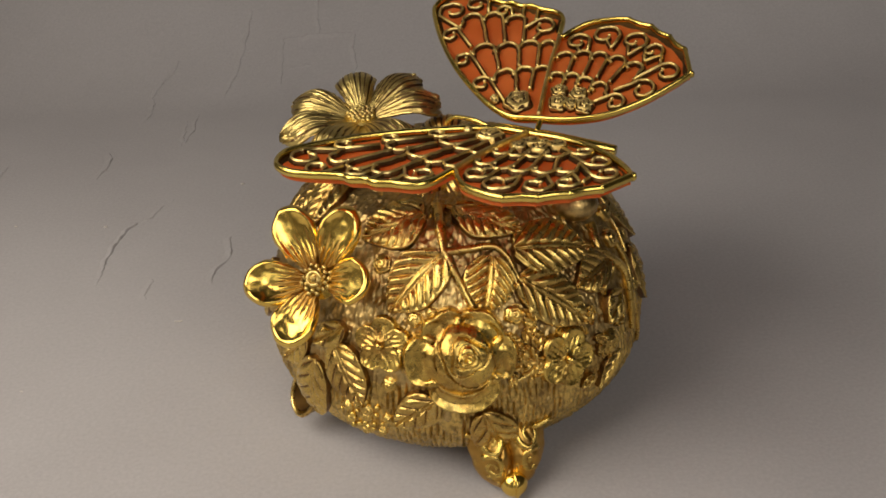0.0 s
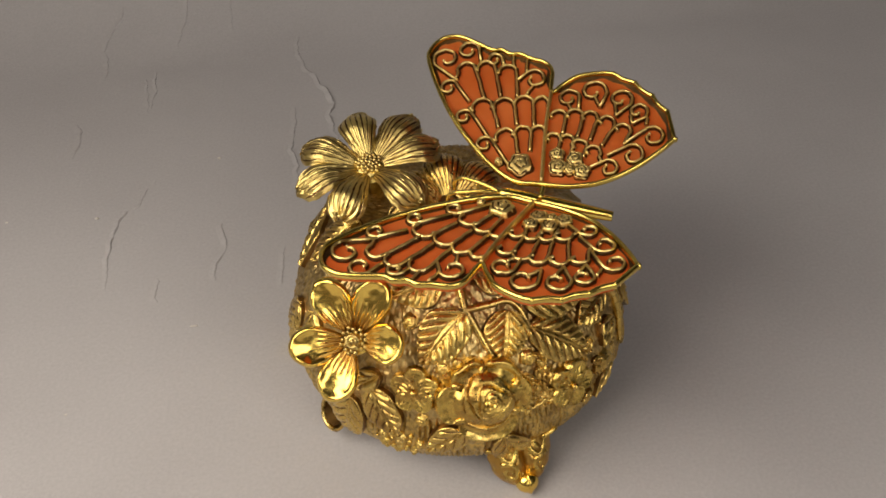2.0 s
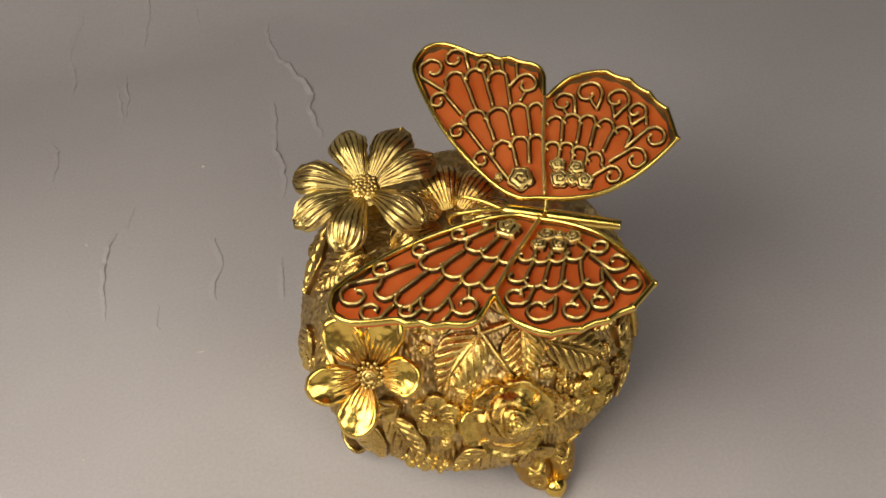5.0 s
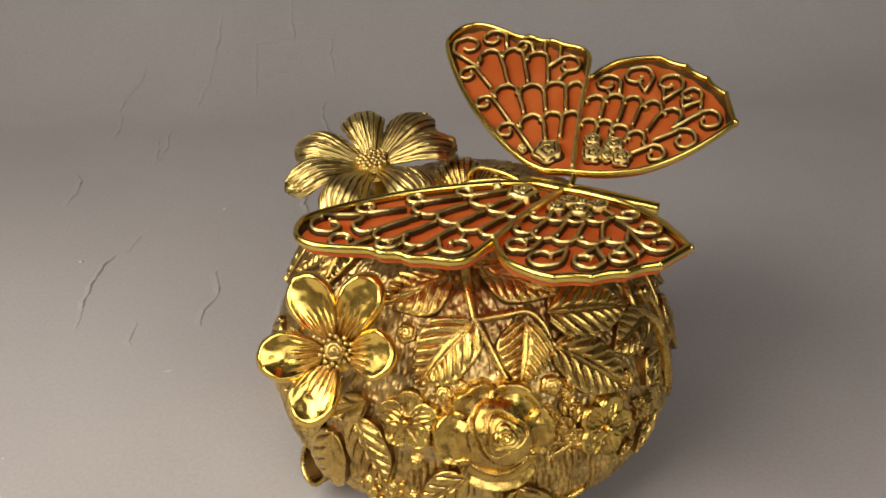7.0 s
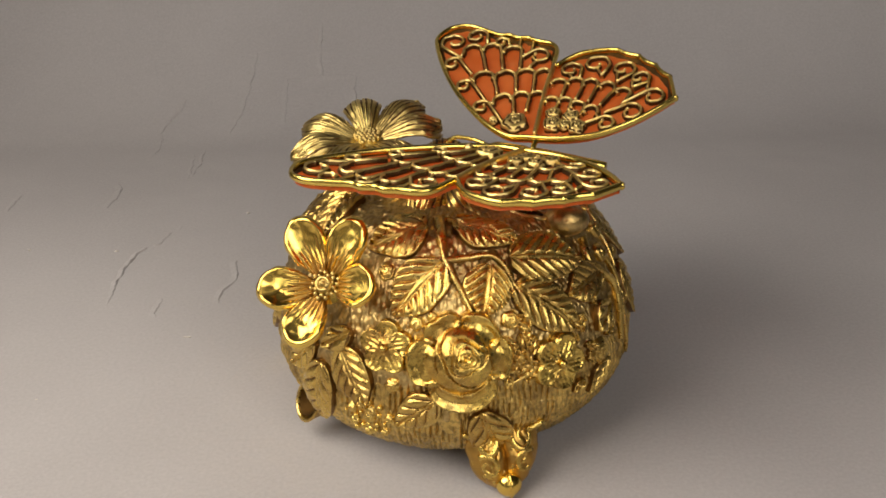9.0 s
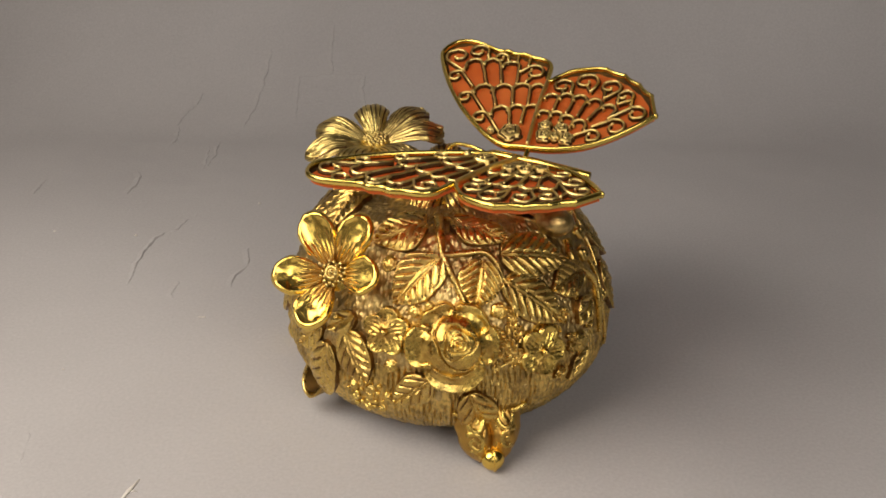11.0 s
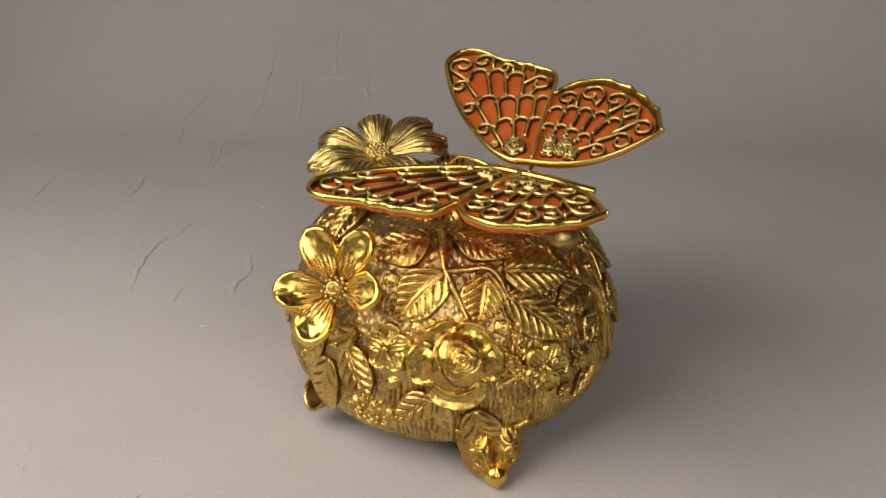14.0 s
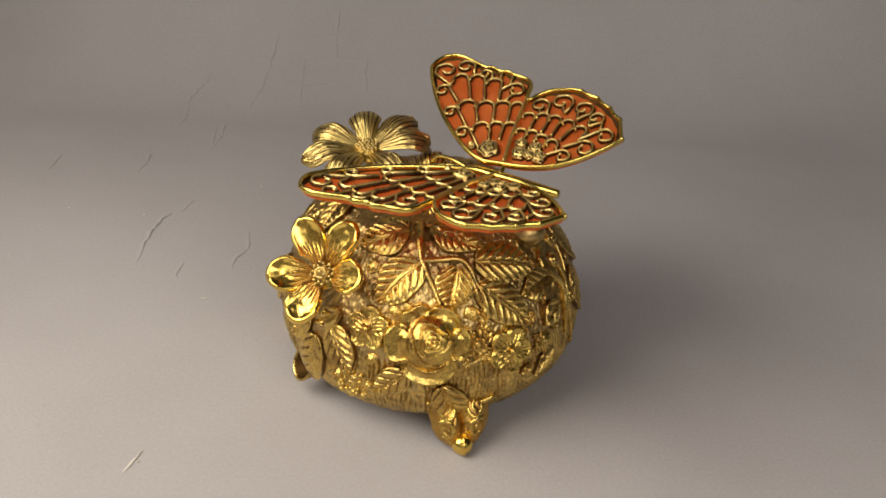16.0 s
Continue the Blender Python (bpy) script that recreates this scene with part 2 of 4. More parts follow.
box("wall_east", (X1, Y0, Z0), (X1 + 0.1, Y1, Z1), WALL_PAINT, "plain grey-beige side wall of the room")


def wall_pieces(name, pieces):
    """A wall in four pieces round a made-up window opening for a lamp."""
    for (low, high), where in zip(pieces, ("below", "above", "beside", "beside")):
        box(name, low, high, WALL_PAINT, "plain grey-beige wall " + where + " the made-up window")


A, B, C, D = X0 - 0.1, X0, -0.52, 0.12
wall_pieces("wall_west", (((A, Y0, Z0), (B, Y1, 0.21)), ((A, Y0, 0.71), (B, Y1, Z1)), ((A, Y0, 0.21), (B, C, 0.71)), ((A, D, 0.21), (B, Y1, 0.71))))
A, B, C, D = Y0 - 0.1, Y0, -0.10, 0.60
wall_pieces("wall_south", (((X0 - 0.1, A, Z0), (X1 + 0.1, B, 0.25)), ((X0 - 0.1, A, 0.75), (X1 + 0.1, B, Z1)), ((X0 - 0.1, A, 0.25), (C, B, 0.75)), ((D, A, 0.25), (X1 + 0.1, B, 0.75))))
box("table_top", (-0.395, -0.595, -0.045), (0.60, 0.48, -0.003), FLOOR_WOOD, "plain wooden table top under the paper", "table top")

SWEEP_Y, SWEEP_R = 0.235, 0.110


def sweep_z(y):
    """Height of the paper: flat, then turning up behind."""
    s = np.clip(np.asarray(y, float) - SWEEP_Y, 0, SWEEP_R)
    return SWEEP_R - np.sqrt(SWEEP_R ** 2 - s ** 2)


along = [(y, 0.0) for y in np.linspace(-0.45, SWEEP_Y - 0.005, 90)]
along += [(SWEEP_Y + SWEEP_R * math.sin(a), SWEEP_R * (1 - math.cos(a))) for a in np.linspace(0, math.pi / 2, 40)]
along += [(SWEEP_Y + SWEEP_R, z) for z in np.linspace(SWEEP_R + 0.02, 0.62, 12)]
across = np.linspace(-0.38, 0.55, 100)
net = np.array([[(x, y, z) for x in across] for y, z in along])
wave = rough_noise(net, 14.0, 2) * 0.00015
net[..., 2] += wave * (np.hypot(net[..., 0], net[..., 1] - 0.04) > 0.12)
backdrop = new("backdrop", mesh_of("backdrop", *shell(net[:, ::-1], 0.0025)))
backdrop.data.materials.append(PAPER)
tagged(backdrop, "matt grey paper backdrop with creases, curving up behind", "backdrop", kind="structure")


def crease(points, high=0.35, wide=1.0):
    """A raised, ragged torn edge in the paper."""
    line = smooth_line([(x * MM, y * MM) for x, y in points], 16 * len(points))
    rows = []
    for i, (x, y) in enumerate(line):
        t = i / (len(line) - 1)
        wob = noise.noise(Vector((x * 300, y * 300, 0.3)))
        jag = 1.3 * noise.noise(Vector((x * 130, y * 130, 4.1))) + 0.7 * noise.noise(Vector((x * 480, y * 480, 7.7)))
        way = line[min(i + 1, len(line) - 1)] - line[max(i - 1, 0)]
        way /= np.linalg.norm(way) + 1e-9
        side = np.array([-way[1], way[0]])
        h = 2.2 * high * MM * math.sin(math.pi * min(max(t, 0.02), 0.98)) ** 0.5 * max(0.65 + 0.9 * wob, 0.12)
        mid = np.array([x, y]) + side * jag * MM
        row = []
        for off, lift in ((-2.6, -0.2), (-1.2, 0.45), (-0.4, 0.85), (0.0, 1.0), (0.30, -0.3)):
            q = mid + side * off * wide * MM
            slope = float(sweep_z(q[1] + 0.001) - sweep_z(q[1] - 0.001)) / 0.002
            out = h * lift / math.hypot(1.0, slope)
            row.append((q[0], q[1] - slope * out, float(sweep_z(q[1])) + out))
        rows.append(row)
    return mesh_of("crease", *grid(np.array(rows)))


for points, high in [
    ([(-117, 157), (-122, 144), (-129, 132), (-130, 115), (-129, 97)], 0.4),
    ([(-154, 201), (-150, 193), (-152, 176)], 0.28),
    ([(-61, 252), (-60, 235), (-54, 220), (-47, 199), (-48, 188), (-46, 170)], 0.5),
    ([(-63, 197), (-63, 184), (-64, 172), (-62, 155), (-63, 140)], 0.3),
    ([(-124, 237), (-123, 223), (-124, 206)], 0.3), ([(-141, 281), (-144, 268), (-149, 256), (-146, 243), (-147, 230)], 0.34), ([(-111, 101), (-111, 88)], 0.18),
    ([(-90, 127), (-89, 113), (-92, 97)], 0.28),
    ([(-108, 306), (-110, 292), (-111, 278), (-116, 249)], 0.35),
    ([(-75, 316), (-76, 303), (-75, 292)], 0.35),
    ([(-92, 290), (-75, 291.5), (-58, 291)], 0.25), ([(-58, 291), (-58, 278), (-57, 268)], 0.3), ([(-92, 290), (-91, 261)], 0.2),
    ([(-192, 191), (-192, 175)], 0.3), ([(-128, 231), (-125, 203)], 0.25), ([(-133, 13), (-130, -2)], 0.12),
    ([(-78, 273), (-89, 272)], 0.18), ([(-67, 111), (-68, 91)], 0.15),
]:
    part("crease", crease(points, high), PAPER, backdrop)

for x, y, r in ((-93, 167, 0.75), (-137, 137, 0.75), (-170.5, 140, 0.7), (-180, 100, 0.6), (-134, 44, 0.4), (-97, 75.8, 0.81)):
    v, f = ball((0, 0, 0), r * MM, 5, 8, (1.0 + (r > 0.8) * 0.9, 0.8 - (r > 0.8) * 0.4, 0.3))
    v = v * (1 + 0.25 * np.sin(v * 9000 + x)[:, :1])
    ob = new("dust_speck", mesh_of("dust_speck", v, f))
    ob.location = (x * MM, y * MM, 0.2 * MM)
    ob.data.materials.append(DUST)
    tagged(ob, "tiny white speck of lint on the grey paper", "lint", "lint on the paper")
scuff = joined([tube([(-98.5 * MM, -17 * MM, 0.1 * MM), (-97 * MM, -12 * MM, 0.25 * MM), (-95.5 * MM, -7.5 * MM, 0.1 * MM)], [0.3 * MM, 0.7 * MM, 0.2 * MM], 6, flat=0.4),
                tube([(-97.4 * MM, -12 * MM, 0.1 * MM), (-94.8 * MM, -12.5 * MM, 0.2 * MM)], [0.5 * MM, 0.15 * MM], 6, flat=0.4)])
ob = new("paper_flake", mesh_of("paper_flake", *scuff))
ob.data.materials.append(DUST)
tagged(ob, "small white torn flake lying on the grey paper", "flake")

# ---- the body of the music box ----
CENTRE = np.array([-12.1, 48.8, 23.9]) * MM
WIDE, DEEP, OVER, UNDER = 48.6 * MM, 49.5 * MM, 47.8 * MM, 27.9 * MM
SHOULDER, FLATTEN, BASE_Z = 61.5 * MM, 0.14, 7.0 * MM


def swell(p):
    """How far out a point lies, 1 on the body's skin."""
    q = p - CENTRE
    up = q[..., 2] > 0
    e = np.where(up, 1.93, 2.15)
    rho = np.sqrt((q[..., 0] / WIDE) ** 2 + (q[..., 1] / DEEP) ** 2)
    return (rho ** e + np.abs(q[..., 2] / np.where(up, OVER, UNDER)) ** e) ** (1 / e)


def settle(p):
    """Flattens the crown and the underside."""
    p = np.array(p, float)
    z = p[..., 2]
    z = np.where(z > SHOULDER, SHOULDER + (z - SHOULDER) * FLATTEN, z)
    p[..., 2] = np.where(z < BASE_Z, BASE_Z + (z - BASE_Z) * 0.15, z)
    return p


def raise_back(p):
    p = np.array(p, float)
    z = p[..., 2]
    p[..., 2] = np.where(z > SHOULDER, SHOULDER + (z - SHOULDER) / FLATTEN, z)
    return p


def skin(az, el):
    """The body's skin in a direction from its middle, in degrees."""
    az, el = np.radians(az), np.radians(el)
    d = np.stack([np.cos(az) * np.cos(el), np.sin(az) * np.cos(el), np.sin(el) + 0 * az], -1)
    return settle(CENTRE + d / swell(CENTRE + d)[..., None])


def drape(p):
    """The point of the skin below or above a point near it."""
    q = raise_back(p)
    return settle(CENTRE + (q - CENTRE) / swell(q)[..., None])


def skin_normal(p):
    """The outward direction of the skin near a point."""
    q = np.asarray(p, float)
    g = np.stack([swell(raise_back(q + h)) - swell(raise_back(q - h)) for h in np.eye(3) * 2e-4], -1)
    return g / np.linalg.norm(g, axis=-1, keepdims=True)


music_box = new("music_box")
music_box.location = (0, 0, 0)
tagged(music_box, "antique gold metal music box covered in leaves, roses and flowers", "music box")

COLS, ROWS_UP = 1440, 280
az = np.arange(COLS) / COLS * 360
el = np.linspace(-88, 89.5, ROWS_UP)
AZ, EL = np.meshgrid(az, el)
pts = skin(AZ, EL)
nrm = skin_normal(pts)
# short upright tool strokes round the belly, pebbled ground between the leaves above
turns = np.radians(AZ)
row_no = np.floor((EL + 2.0 * np.sin(turns * 23) + 1.3 * np.sin(turns * 61)) / 5.5)
phase = (turns * 215 + row_no * 2.4 + 2.5 * np.sin(turns * 9 + row_no) + 1.6 * rough_noise(pts, 160.0, 2)) / (2 * np.pi)
stroke = 0.3 - 1.5 * np.exp(-((phase % 1.0 - 0.5) / 0.15) ** 2)
broken = np.sin(row_no * 12.9 + np.round(turns * 190 / np.pi + row_no) * 78.2) > -0.45
belt = np.clip((10 - EL) / 4, 0, 1) * np.clip((EL + 50) / 10, 0, 1)
lump = rough_noise(pts, 420.0, 2)
fine = rough_noise(pts, 1300.0, 1)
wrinkle = 0.5 - np.abs(rough_noise(pts + 0.21, 520.0, 2)) * 2.2
relief = belt * (0.85 * stroke * broken + 0.3 * lump + 0.2 * fine) + (1 - belt) * (0.26 * lump + 0.42 * fine + 0.15 * wrinkle)
pts = pts + nrm * (relief * MM)[..., None]
verts, faces = grid(pts, close=True)
faces.append(tuple(range(COLS))[::-1])
HOLE = np.array([8.5, 34.0, 62.0]) * MM
hole_at = drape(HOLE)
ha, hb, hn = frame_of(skin_normal(hole_at))
off = verts - hole_at
inside = np.hypot(off @ ha / 5.0, off @ hb / 6.2) < MM
inside &= np.abs(off @ hn) < 6 * MM
faces = [f for f in faces if not inside[f[0]]]
lower = (belt > 0.5).reshape(-1)
mesh = mesh_of("body", verts, faces)
mesh.materials.append(ANTIQUE)
mesh.materials.append(HATCHED)
mesh.polygons.foreach_set("material_index", [int(lower[f[0]]) for f in faces])
body = part("body", mesh, ANTIQUE, music_box, "swelling antique gold body with hatched belly")
ang = np.arange(40) / 40 * 2 * np.pi
lip = []
for grow, sink in ((1.14, -0.4), (1.10, 0.5), (1.0, 0.6), (0.93, 0.2), (0.9, -1.0), (0.9, -3.5)):
    ring = hole_at + grow * MM * (5.0 * np.cos(ang)[:, None] * ha + 6.2 * np.sin(ang)[:, None] * hb)
    lip.append(drape(ring) + hn * sink * MM)
part("hole_rim", mesh_of("hole_rim", *grid(np.array(lip), close=True)), ANTIQUE, music_box, "gold rim of the slot for the wire")


def leaf(az0, el0, az1, el1, wide, veins=8, high=1.5, bend=0.0, name="leaf"):
    """A ribbed leaf laid on the body from its stalk to its tip, brown patina and shade painted in its cuts and edges.
    """
    a, b = skin(np.array(az0), np.array(el0)), skin(np.array(az1), np.array(el1))
    m, n = 140, 61
    s = np.linspace(0, 1, m)[:, None]
    t = np.concatenate([[-1.0], np.linspace(-0.985, 0.985, n - 2), [1.0]])[None, :]
    spine = a + (b - a) * s[..., None]
    normal = skin_normal(drape((a + b) / 2))
    way = (b - a) / np.linalg.norm(b - a)
    side = np.cross(normal, way)
    side /= np.linalg.norm(side)
    length = np.linalg.norm(b - a)
    half = 0.60 * wide * MM * np.sin(np.pi * s ** 0.82) ** (0.52 + 0.45 * s) + 0.05 * MM
    uneven = 1 + 0.05 * np.sin(9 * s + az0) * (t > 0) + 0.05 * np.sin(8 * s + el0) * (t < 0)
    p = spine + side * (t * half * uneven)[..., None] + side * (bend * MM * np.sin(np.pi * s))[..., None] * np.ones_like(t)[..., None]
    p = drape(p)
    up = skin_normal(p)
    far = np.abs(t)
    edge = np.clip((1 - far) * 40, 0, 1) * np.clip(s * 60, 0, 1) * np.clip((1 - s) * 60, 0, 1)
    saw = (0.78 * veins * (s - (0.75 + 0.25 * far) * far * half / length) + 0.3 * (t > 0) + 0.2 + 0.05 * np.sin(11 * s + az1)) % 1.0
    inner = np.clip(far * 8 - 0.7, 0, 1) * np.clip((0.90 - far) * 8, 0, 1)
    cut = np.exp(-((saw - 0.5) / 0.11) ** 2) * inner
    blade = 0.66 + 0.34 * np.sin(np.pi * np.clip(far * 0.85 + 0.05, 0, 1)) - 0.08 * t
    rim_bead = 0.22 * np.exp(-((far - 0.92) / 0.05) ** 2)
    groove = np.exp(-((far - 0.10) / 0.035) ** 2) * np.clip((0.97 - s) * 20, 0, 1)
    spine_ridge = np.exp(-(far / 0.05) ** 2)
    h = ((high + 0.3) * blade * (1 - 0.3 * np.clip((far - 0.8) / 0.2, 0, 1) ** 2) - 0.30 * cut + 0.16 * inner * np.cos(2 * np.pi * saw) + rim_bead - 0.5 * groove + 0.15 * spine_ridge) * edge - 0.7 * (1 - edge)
    p = worn(p + up * (h * MM)[..., None], 0.14)
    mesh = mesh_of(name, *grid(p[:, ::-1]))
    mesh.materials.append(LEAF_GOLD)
    mesh.materials.append(LEAF_PATINA_SHADE)
    # cuts, midrib groove and margin take the brown with shade painted in
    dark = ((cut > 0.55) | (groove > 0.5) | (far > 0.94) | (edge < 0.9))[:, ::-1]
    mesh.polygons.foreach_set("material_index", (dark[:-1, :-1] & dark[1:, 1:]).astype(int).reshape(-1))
    return part(name, mesh, LEAF_GOLD, music_box, "ribbed gold leaf" if veins > 5 else "")


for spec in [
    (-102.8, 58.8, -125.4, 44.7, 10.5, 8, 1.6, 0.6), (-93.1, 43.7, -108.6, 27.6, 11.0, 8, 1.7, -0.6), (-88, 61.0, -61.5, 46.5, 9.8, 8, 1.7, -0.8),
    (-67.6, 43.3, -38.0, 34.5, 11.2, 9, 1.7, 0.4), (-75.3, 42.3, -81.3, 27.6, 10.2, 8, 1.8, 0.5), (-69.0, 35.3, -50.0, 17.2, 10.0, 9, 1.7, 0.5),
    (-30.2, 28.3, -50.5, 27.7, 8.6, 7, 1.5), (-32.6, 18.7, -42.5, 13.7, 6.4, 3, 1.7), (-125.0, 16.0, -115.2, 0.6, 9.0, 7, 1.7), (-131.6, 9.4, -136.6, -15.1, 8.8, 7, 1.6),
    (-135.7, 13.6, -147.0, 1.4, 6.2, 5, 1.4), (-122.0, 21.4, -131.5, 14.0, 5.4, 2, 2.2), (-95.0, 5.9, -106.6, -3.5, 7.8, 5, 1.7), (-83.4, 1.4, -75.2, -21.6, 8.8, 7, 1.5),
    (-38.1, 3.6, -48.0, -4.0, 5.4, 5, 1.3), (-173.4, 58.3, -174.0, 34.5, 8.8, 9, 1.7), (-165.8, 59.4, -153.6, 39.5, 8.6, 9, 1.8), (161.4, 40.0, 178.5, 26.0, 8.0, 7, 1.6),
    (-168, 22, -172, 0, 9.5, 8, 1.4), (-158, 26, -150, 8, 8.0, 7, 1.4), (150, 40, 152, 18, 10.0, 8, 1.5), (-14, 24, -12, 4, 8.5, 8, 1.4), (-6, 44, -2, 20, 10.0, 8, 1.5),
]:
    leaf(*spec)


def stem(points, thick, name="stem"):
    line = smooth_line([skin(np.array(a), np.array(e)) for a, e in points], 10 * len(points))
    line = drape(line)
    line = line + skin_normal(line) * (0.45 + 0.15 * thick) * MM
    taper = np.linspace(0.85 * thick, 0.5 * thick, len(line)) * MM
    part(name, mesh_of(name, *tube(line, taper, 9, up=(0.3, -0.6, 0.7))), LEAF_GOLD, music_box)


stem([(-97.5, 62), (-94, 51), (-92.4, 44)], 1.8)
stem([(-92.4, 45), (-88.5, 38.2), (-84.9, 31.0), (-81.6, 25.0)], 1.3)
stem([(-92.4, 44.4), (-83.2, 45), (-74.2, 44.8), (-70.0, 41.0), (-68.0, 34.5), (-61.2, 27.0)], 1.25)
stem([(-93.1, 44), (-98.1, 39.8), (-102.6, 35.6)], 0.9)
stem([(-97, 61), (-92, 62.5), (-88, 62)], 0.9)
stem([(-28.8, 39), (-32.9, 32.1), (-25.2, 22.3), (-26.2, 14.6), (-29.0, 4.6)], 1.6, "twig")
stem([(-32.9, 32.1), (-41, 34), (-50.6, 33.6)], 0.9, "twig")
stem([(-22, 30), (-21, 22), (-24, 12), (-22, -4)], 1.1, "twig")
stem([(-17, 42), (-14, 34), (-18, 24)], 1.0, "twig")
stem([(-60, 9), (-68, 10), (-76, 8)], 0.8)


def five_petals(az0, el0, radius, count=5, turn=0.0, high=1.6):
    """A small open blossom in relief."""
    c = skin(np.array(az0), np.array(el0))
    a, b, n = frame_of(skin_normal(c))
    blossom = part("small_blossom", mesh_of("heart", *ball(c + n * (high + 0.3) * MM, radius * 0.17 * MM, 8, 12, (1, 1, 0.9))), ROSE_GILT, music_box, "small gold blossom in relief")
    r, w = np.linspace(0, 1, 15)[:, None], np.arange(36)[None, :] / 36 * 2 * np.pi
    for k in range(count):
        at = math.radians(turn) + k * 2 * math.pi / count
        way = math.cos(at) * a + math.sin(at) * b
        side = np.cross(n, way)
        mid = c + way * radius * 0.58 * MM
        size = radius * 0.51 * MM
        p = mid + (r * np.cos(w))[..., None] * way * size + (r * np.sin(w))[..., None] * side * size
        p = drape(p)
        vein = np.exp(-(((r * np.sin(w)) * 3.0 % 1.0 - 0.5) / 0.2) ** 2) * (r < 0.8)
        h = high * (0.75 + 0.35 * r ** 2) - 0.12 * high * vein - high * 1.5 * np.clip(r - 0.86, 0, 1) * 5 + 0.25 * r * np.cos(w)
        p = worn(p + n * (h * MM)[..., None], 0.3)
        part("petal", mesh_of("petal", *grid(p, close=True)), ROSE_GILT, blossom)


five_petals(-110.2, 19.2, 6.4, 5, 92, 2.0)
five_petals(-59.1, 11.0, 7.0, 5, 60, 2.3)


def rosette(az0, el0, radius, high, name="small_rose", swirl=2.6):
    """A rosebud in relief, its petals turning round the middle."""
    c = skin(np.array(az0), np.array(el0))
    a, b, n = frame_of(skin_normal(c))
    r, w = np.linspace(0, 1, 26)[:, None], np.arange(48)[None, :] / 48 * 2 * np.pi
    shape = 1 + 0.07 * np.cos(5 * w + el0)
    p = c + (r * shape * radius * MM * np.cos(w))[..., None] * a + (r * shape * radius * MM * np.sin(w))[..., None] * b
    p = drape(p)
    coil = (r * swirl - w / (2 * np.pi)) % 1.0
    h = high * (1.05 - 0.85 * r ** 2.2) - 0.28 * high * np.exp(-(coil / 0.16) ** 2) + 0.12 * high * coil
    h = h - high * 0.9 * np.clip(r - 0.92, 0, 1) * 12
    p = worn(p + n * (h * MM)[..., None], 0.2)
    part(name, mesh_of(name, *grid(p, close=True)), LEAF_GOLD, music_box, "tiny gold rose in relief")


for spec in [(-114.7, 40.0, 2.4, 1.7), (-101.2, 26.7, 2.0, 1.5), (-96.4, 28.6, 1.6, 1.2), (-72.1, 26.3, 2.5, 1.7), (-67.5, 23.0, 1.8, 1.2), (-75.3, 20.0, 1.8, 1.2), (-70.6, 14.3, 1.9, 1.3),
             (-41.7, 7.5, 3.4, 2.0), (-22.6, 31.5, 2.8, 1.7), (-14.0, 36.9, 2.6, 1.6), (-107.9, 8.3, 2.0, 1.6), (-158.7, 35.0, 3.2, 2.0), (157, 28, 3.4, 2.0), (-163, 12, 3.2, 1.7), (-18, 14, 2.6, 1.4),
             (-8, 14, 3.0, 1.6), (-12, 27, 2.4, 1.4)]:
    rosette(*spec)


def nub(az0, el0, radius, high, squash=1.0):
    """A small rounded knob of the ground between the leaves."""
    c = skin(np.array(az0), np.array(el0))
    a, b, n = frame_of(skin_normal(c))
    r, w = np.linspace(0, 1, 7)[:, None], np.arange(12)[None, :] / 12 * 2 * np.pi
    p = drape(c + (r * radius * MM * np.cos(w))[..., None] * a + (r * radius * squash * MM * np.sin(w))[..., None] * b)
    return grid(p + n * ((high * (1 - r ** 2) - 0.1 + 0 * w) * MM)[..., None], close=True)


# small knobs and flecks of the casting, filling the ground by the leaves
fill = random.Random(7)
pieces = []
for k in range(150):
    a0, e0 = fill.uniform(-190, 0), fill.uniform(-4, 52)
    pieces.append(nub(a0, e0, fill.uniform(0.4, 1.1), fill.uniform(0.2, 0.6), fill.uniform(0.6, 1.8)))
ob = part("cast_grain", mesh_of("cast_grain", *joined(pieces)), ANTIQUE, music_box)
tagged(ob, kind="stuff")

# a bunch of berries low on the belly, and crumpled sprigs between rose and blossom
for k in range(22):
    a0, e0 = -116.5 + 7.5 * math.cos(k * 2.4) * math.sqrt((k + 0.5) / 22), -4.0 + 8.0 * math.sin(k * 2.4) * math.sqrt((k + 0.5) / 22)
    if k % 3 == 0:
        rosette(a0, e0, fill.uniform(1.3, 1.7), 1.3, "tiny_blossom", 1.6)
    else:
        c = skin(np.array(a0), np.array(e0))
        part("berry", mesh_of("berry", *ball(c + skin_normal(c) * 0.5 * MM, fill.uniform(0.5, 0.95) * MM, 7, 10)), ROSE_GILT, music_box)
for k in range(24):
    a0, e0, turn = fill.uniform(-76, -64), fill.uniform(8, 25), fill.uniform(0, 6.28)
    leaf(a0, e0, a0 + 5.5 * math.cos(turn), e0 + 5.0 * math.sin(turn), fill.uniform(1.8, 3.2), 3, fill.uniform(0.8, 1.5), 0.0, "sprig")
for k in range(10):
    a0, e0, turn = fill.uniform(-52, -38), fill.uniform(1, 22), fill.uniform(0, 6.28)
    leaf(a0, e0, a0 + 5.5 * math.cos(turn), e0 + 5.0 * math.sin(turn), fill.uniform(1.8, 3.0), 3, fill.uniform(0.7, 1.2), 0.0, "sprig")

# the bud beside the wire's slot
c = skin(np.array(-31.0), np.array(46.5))
a, b, n = frame_of(skin_normal(c))
bud = part("bud", mesh_of("bud", *ball(c + n * 1.2 * MM, 5.2 * MM, 14, 20, (1.15, 0.9, 0.8))), ANTIQUE, music_box, "rounded gold bud beside the slot")
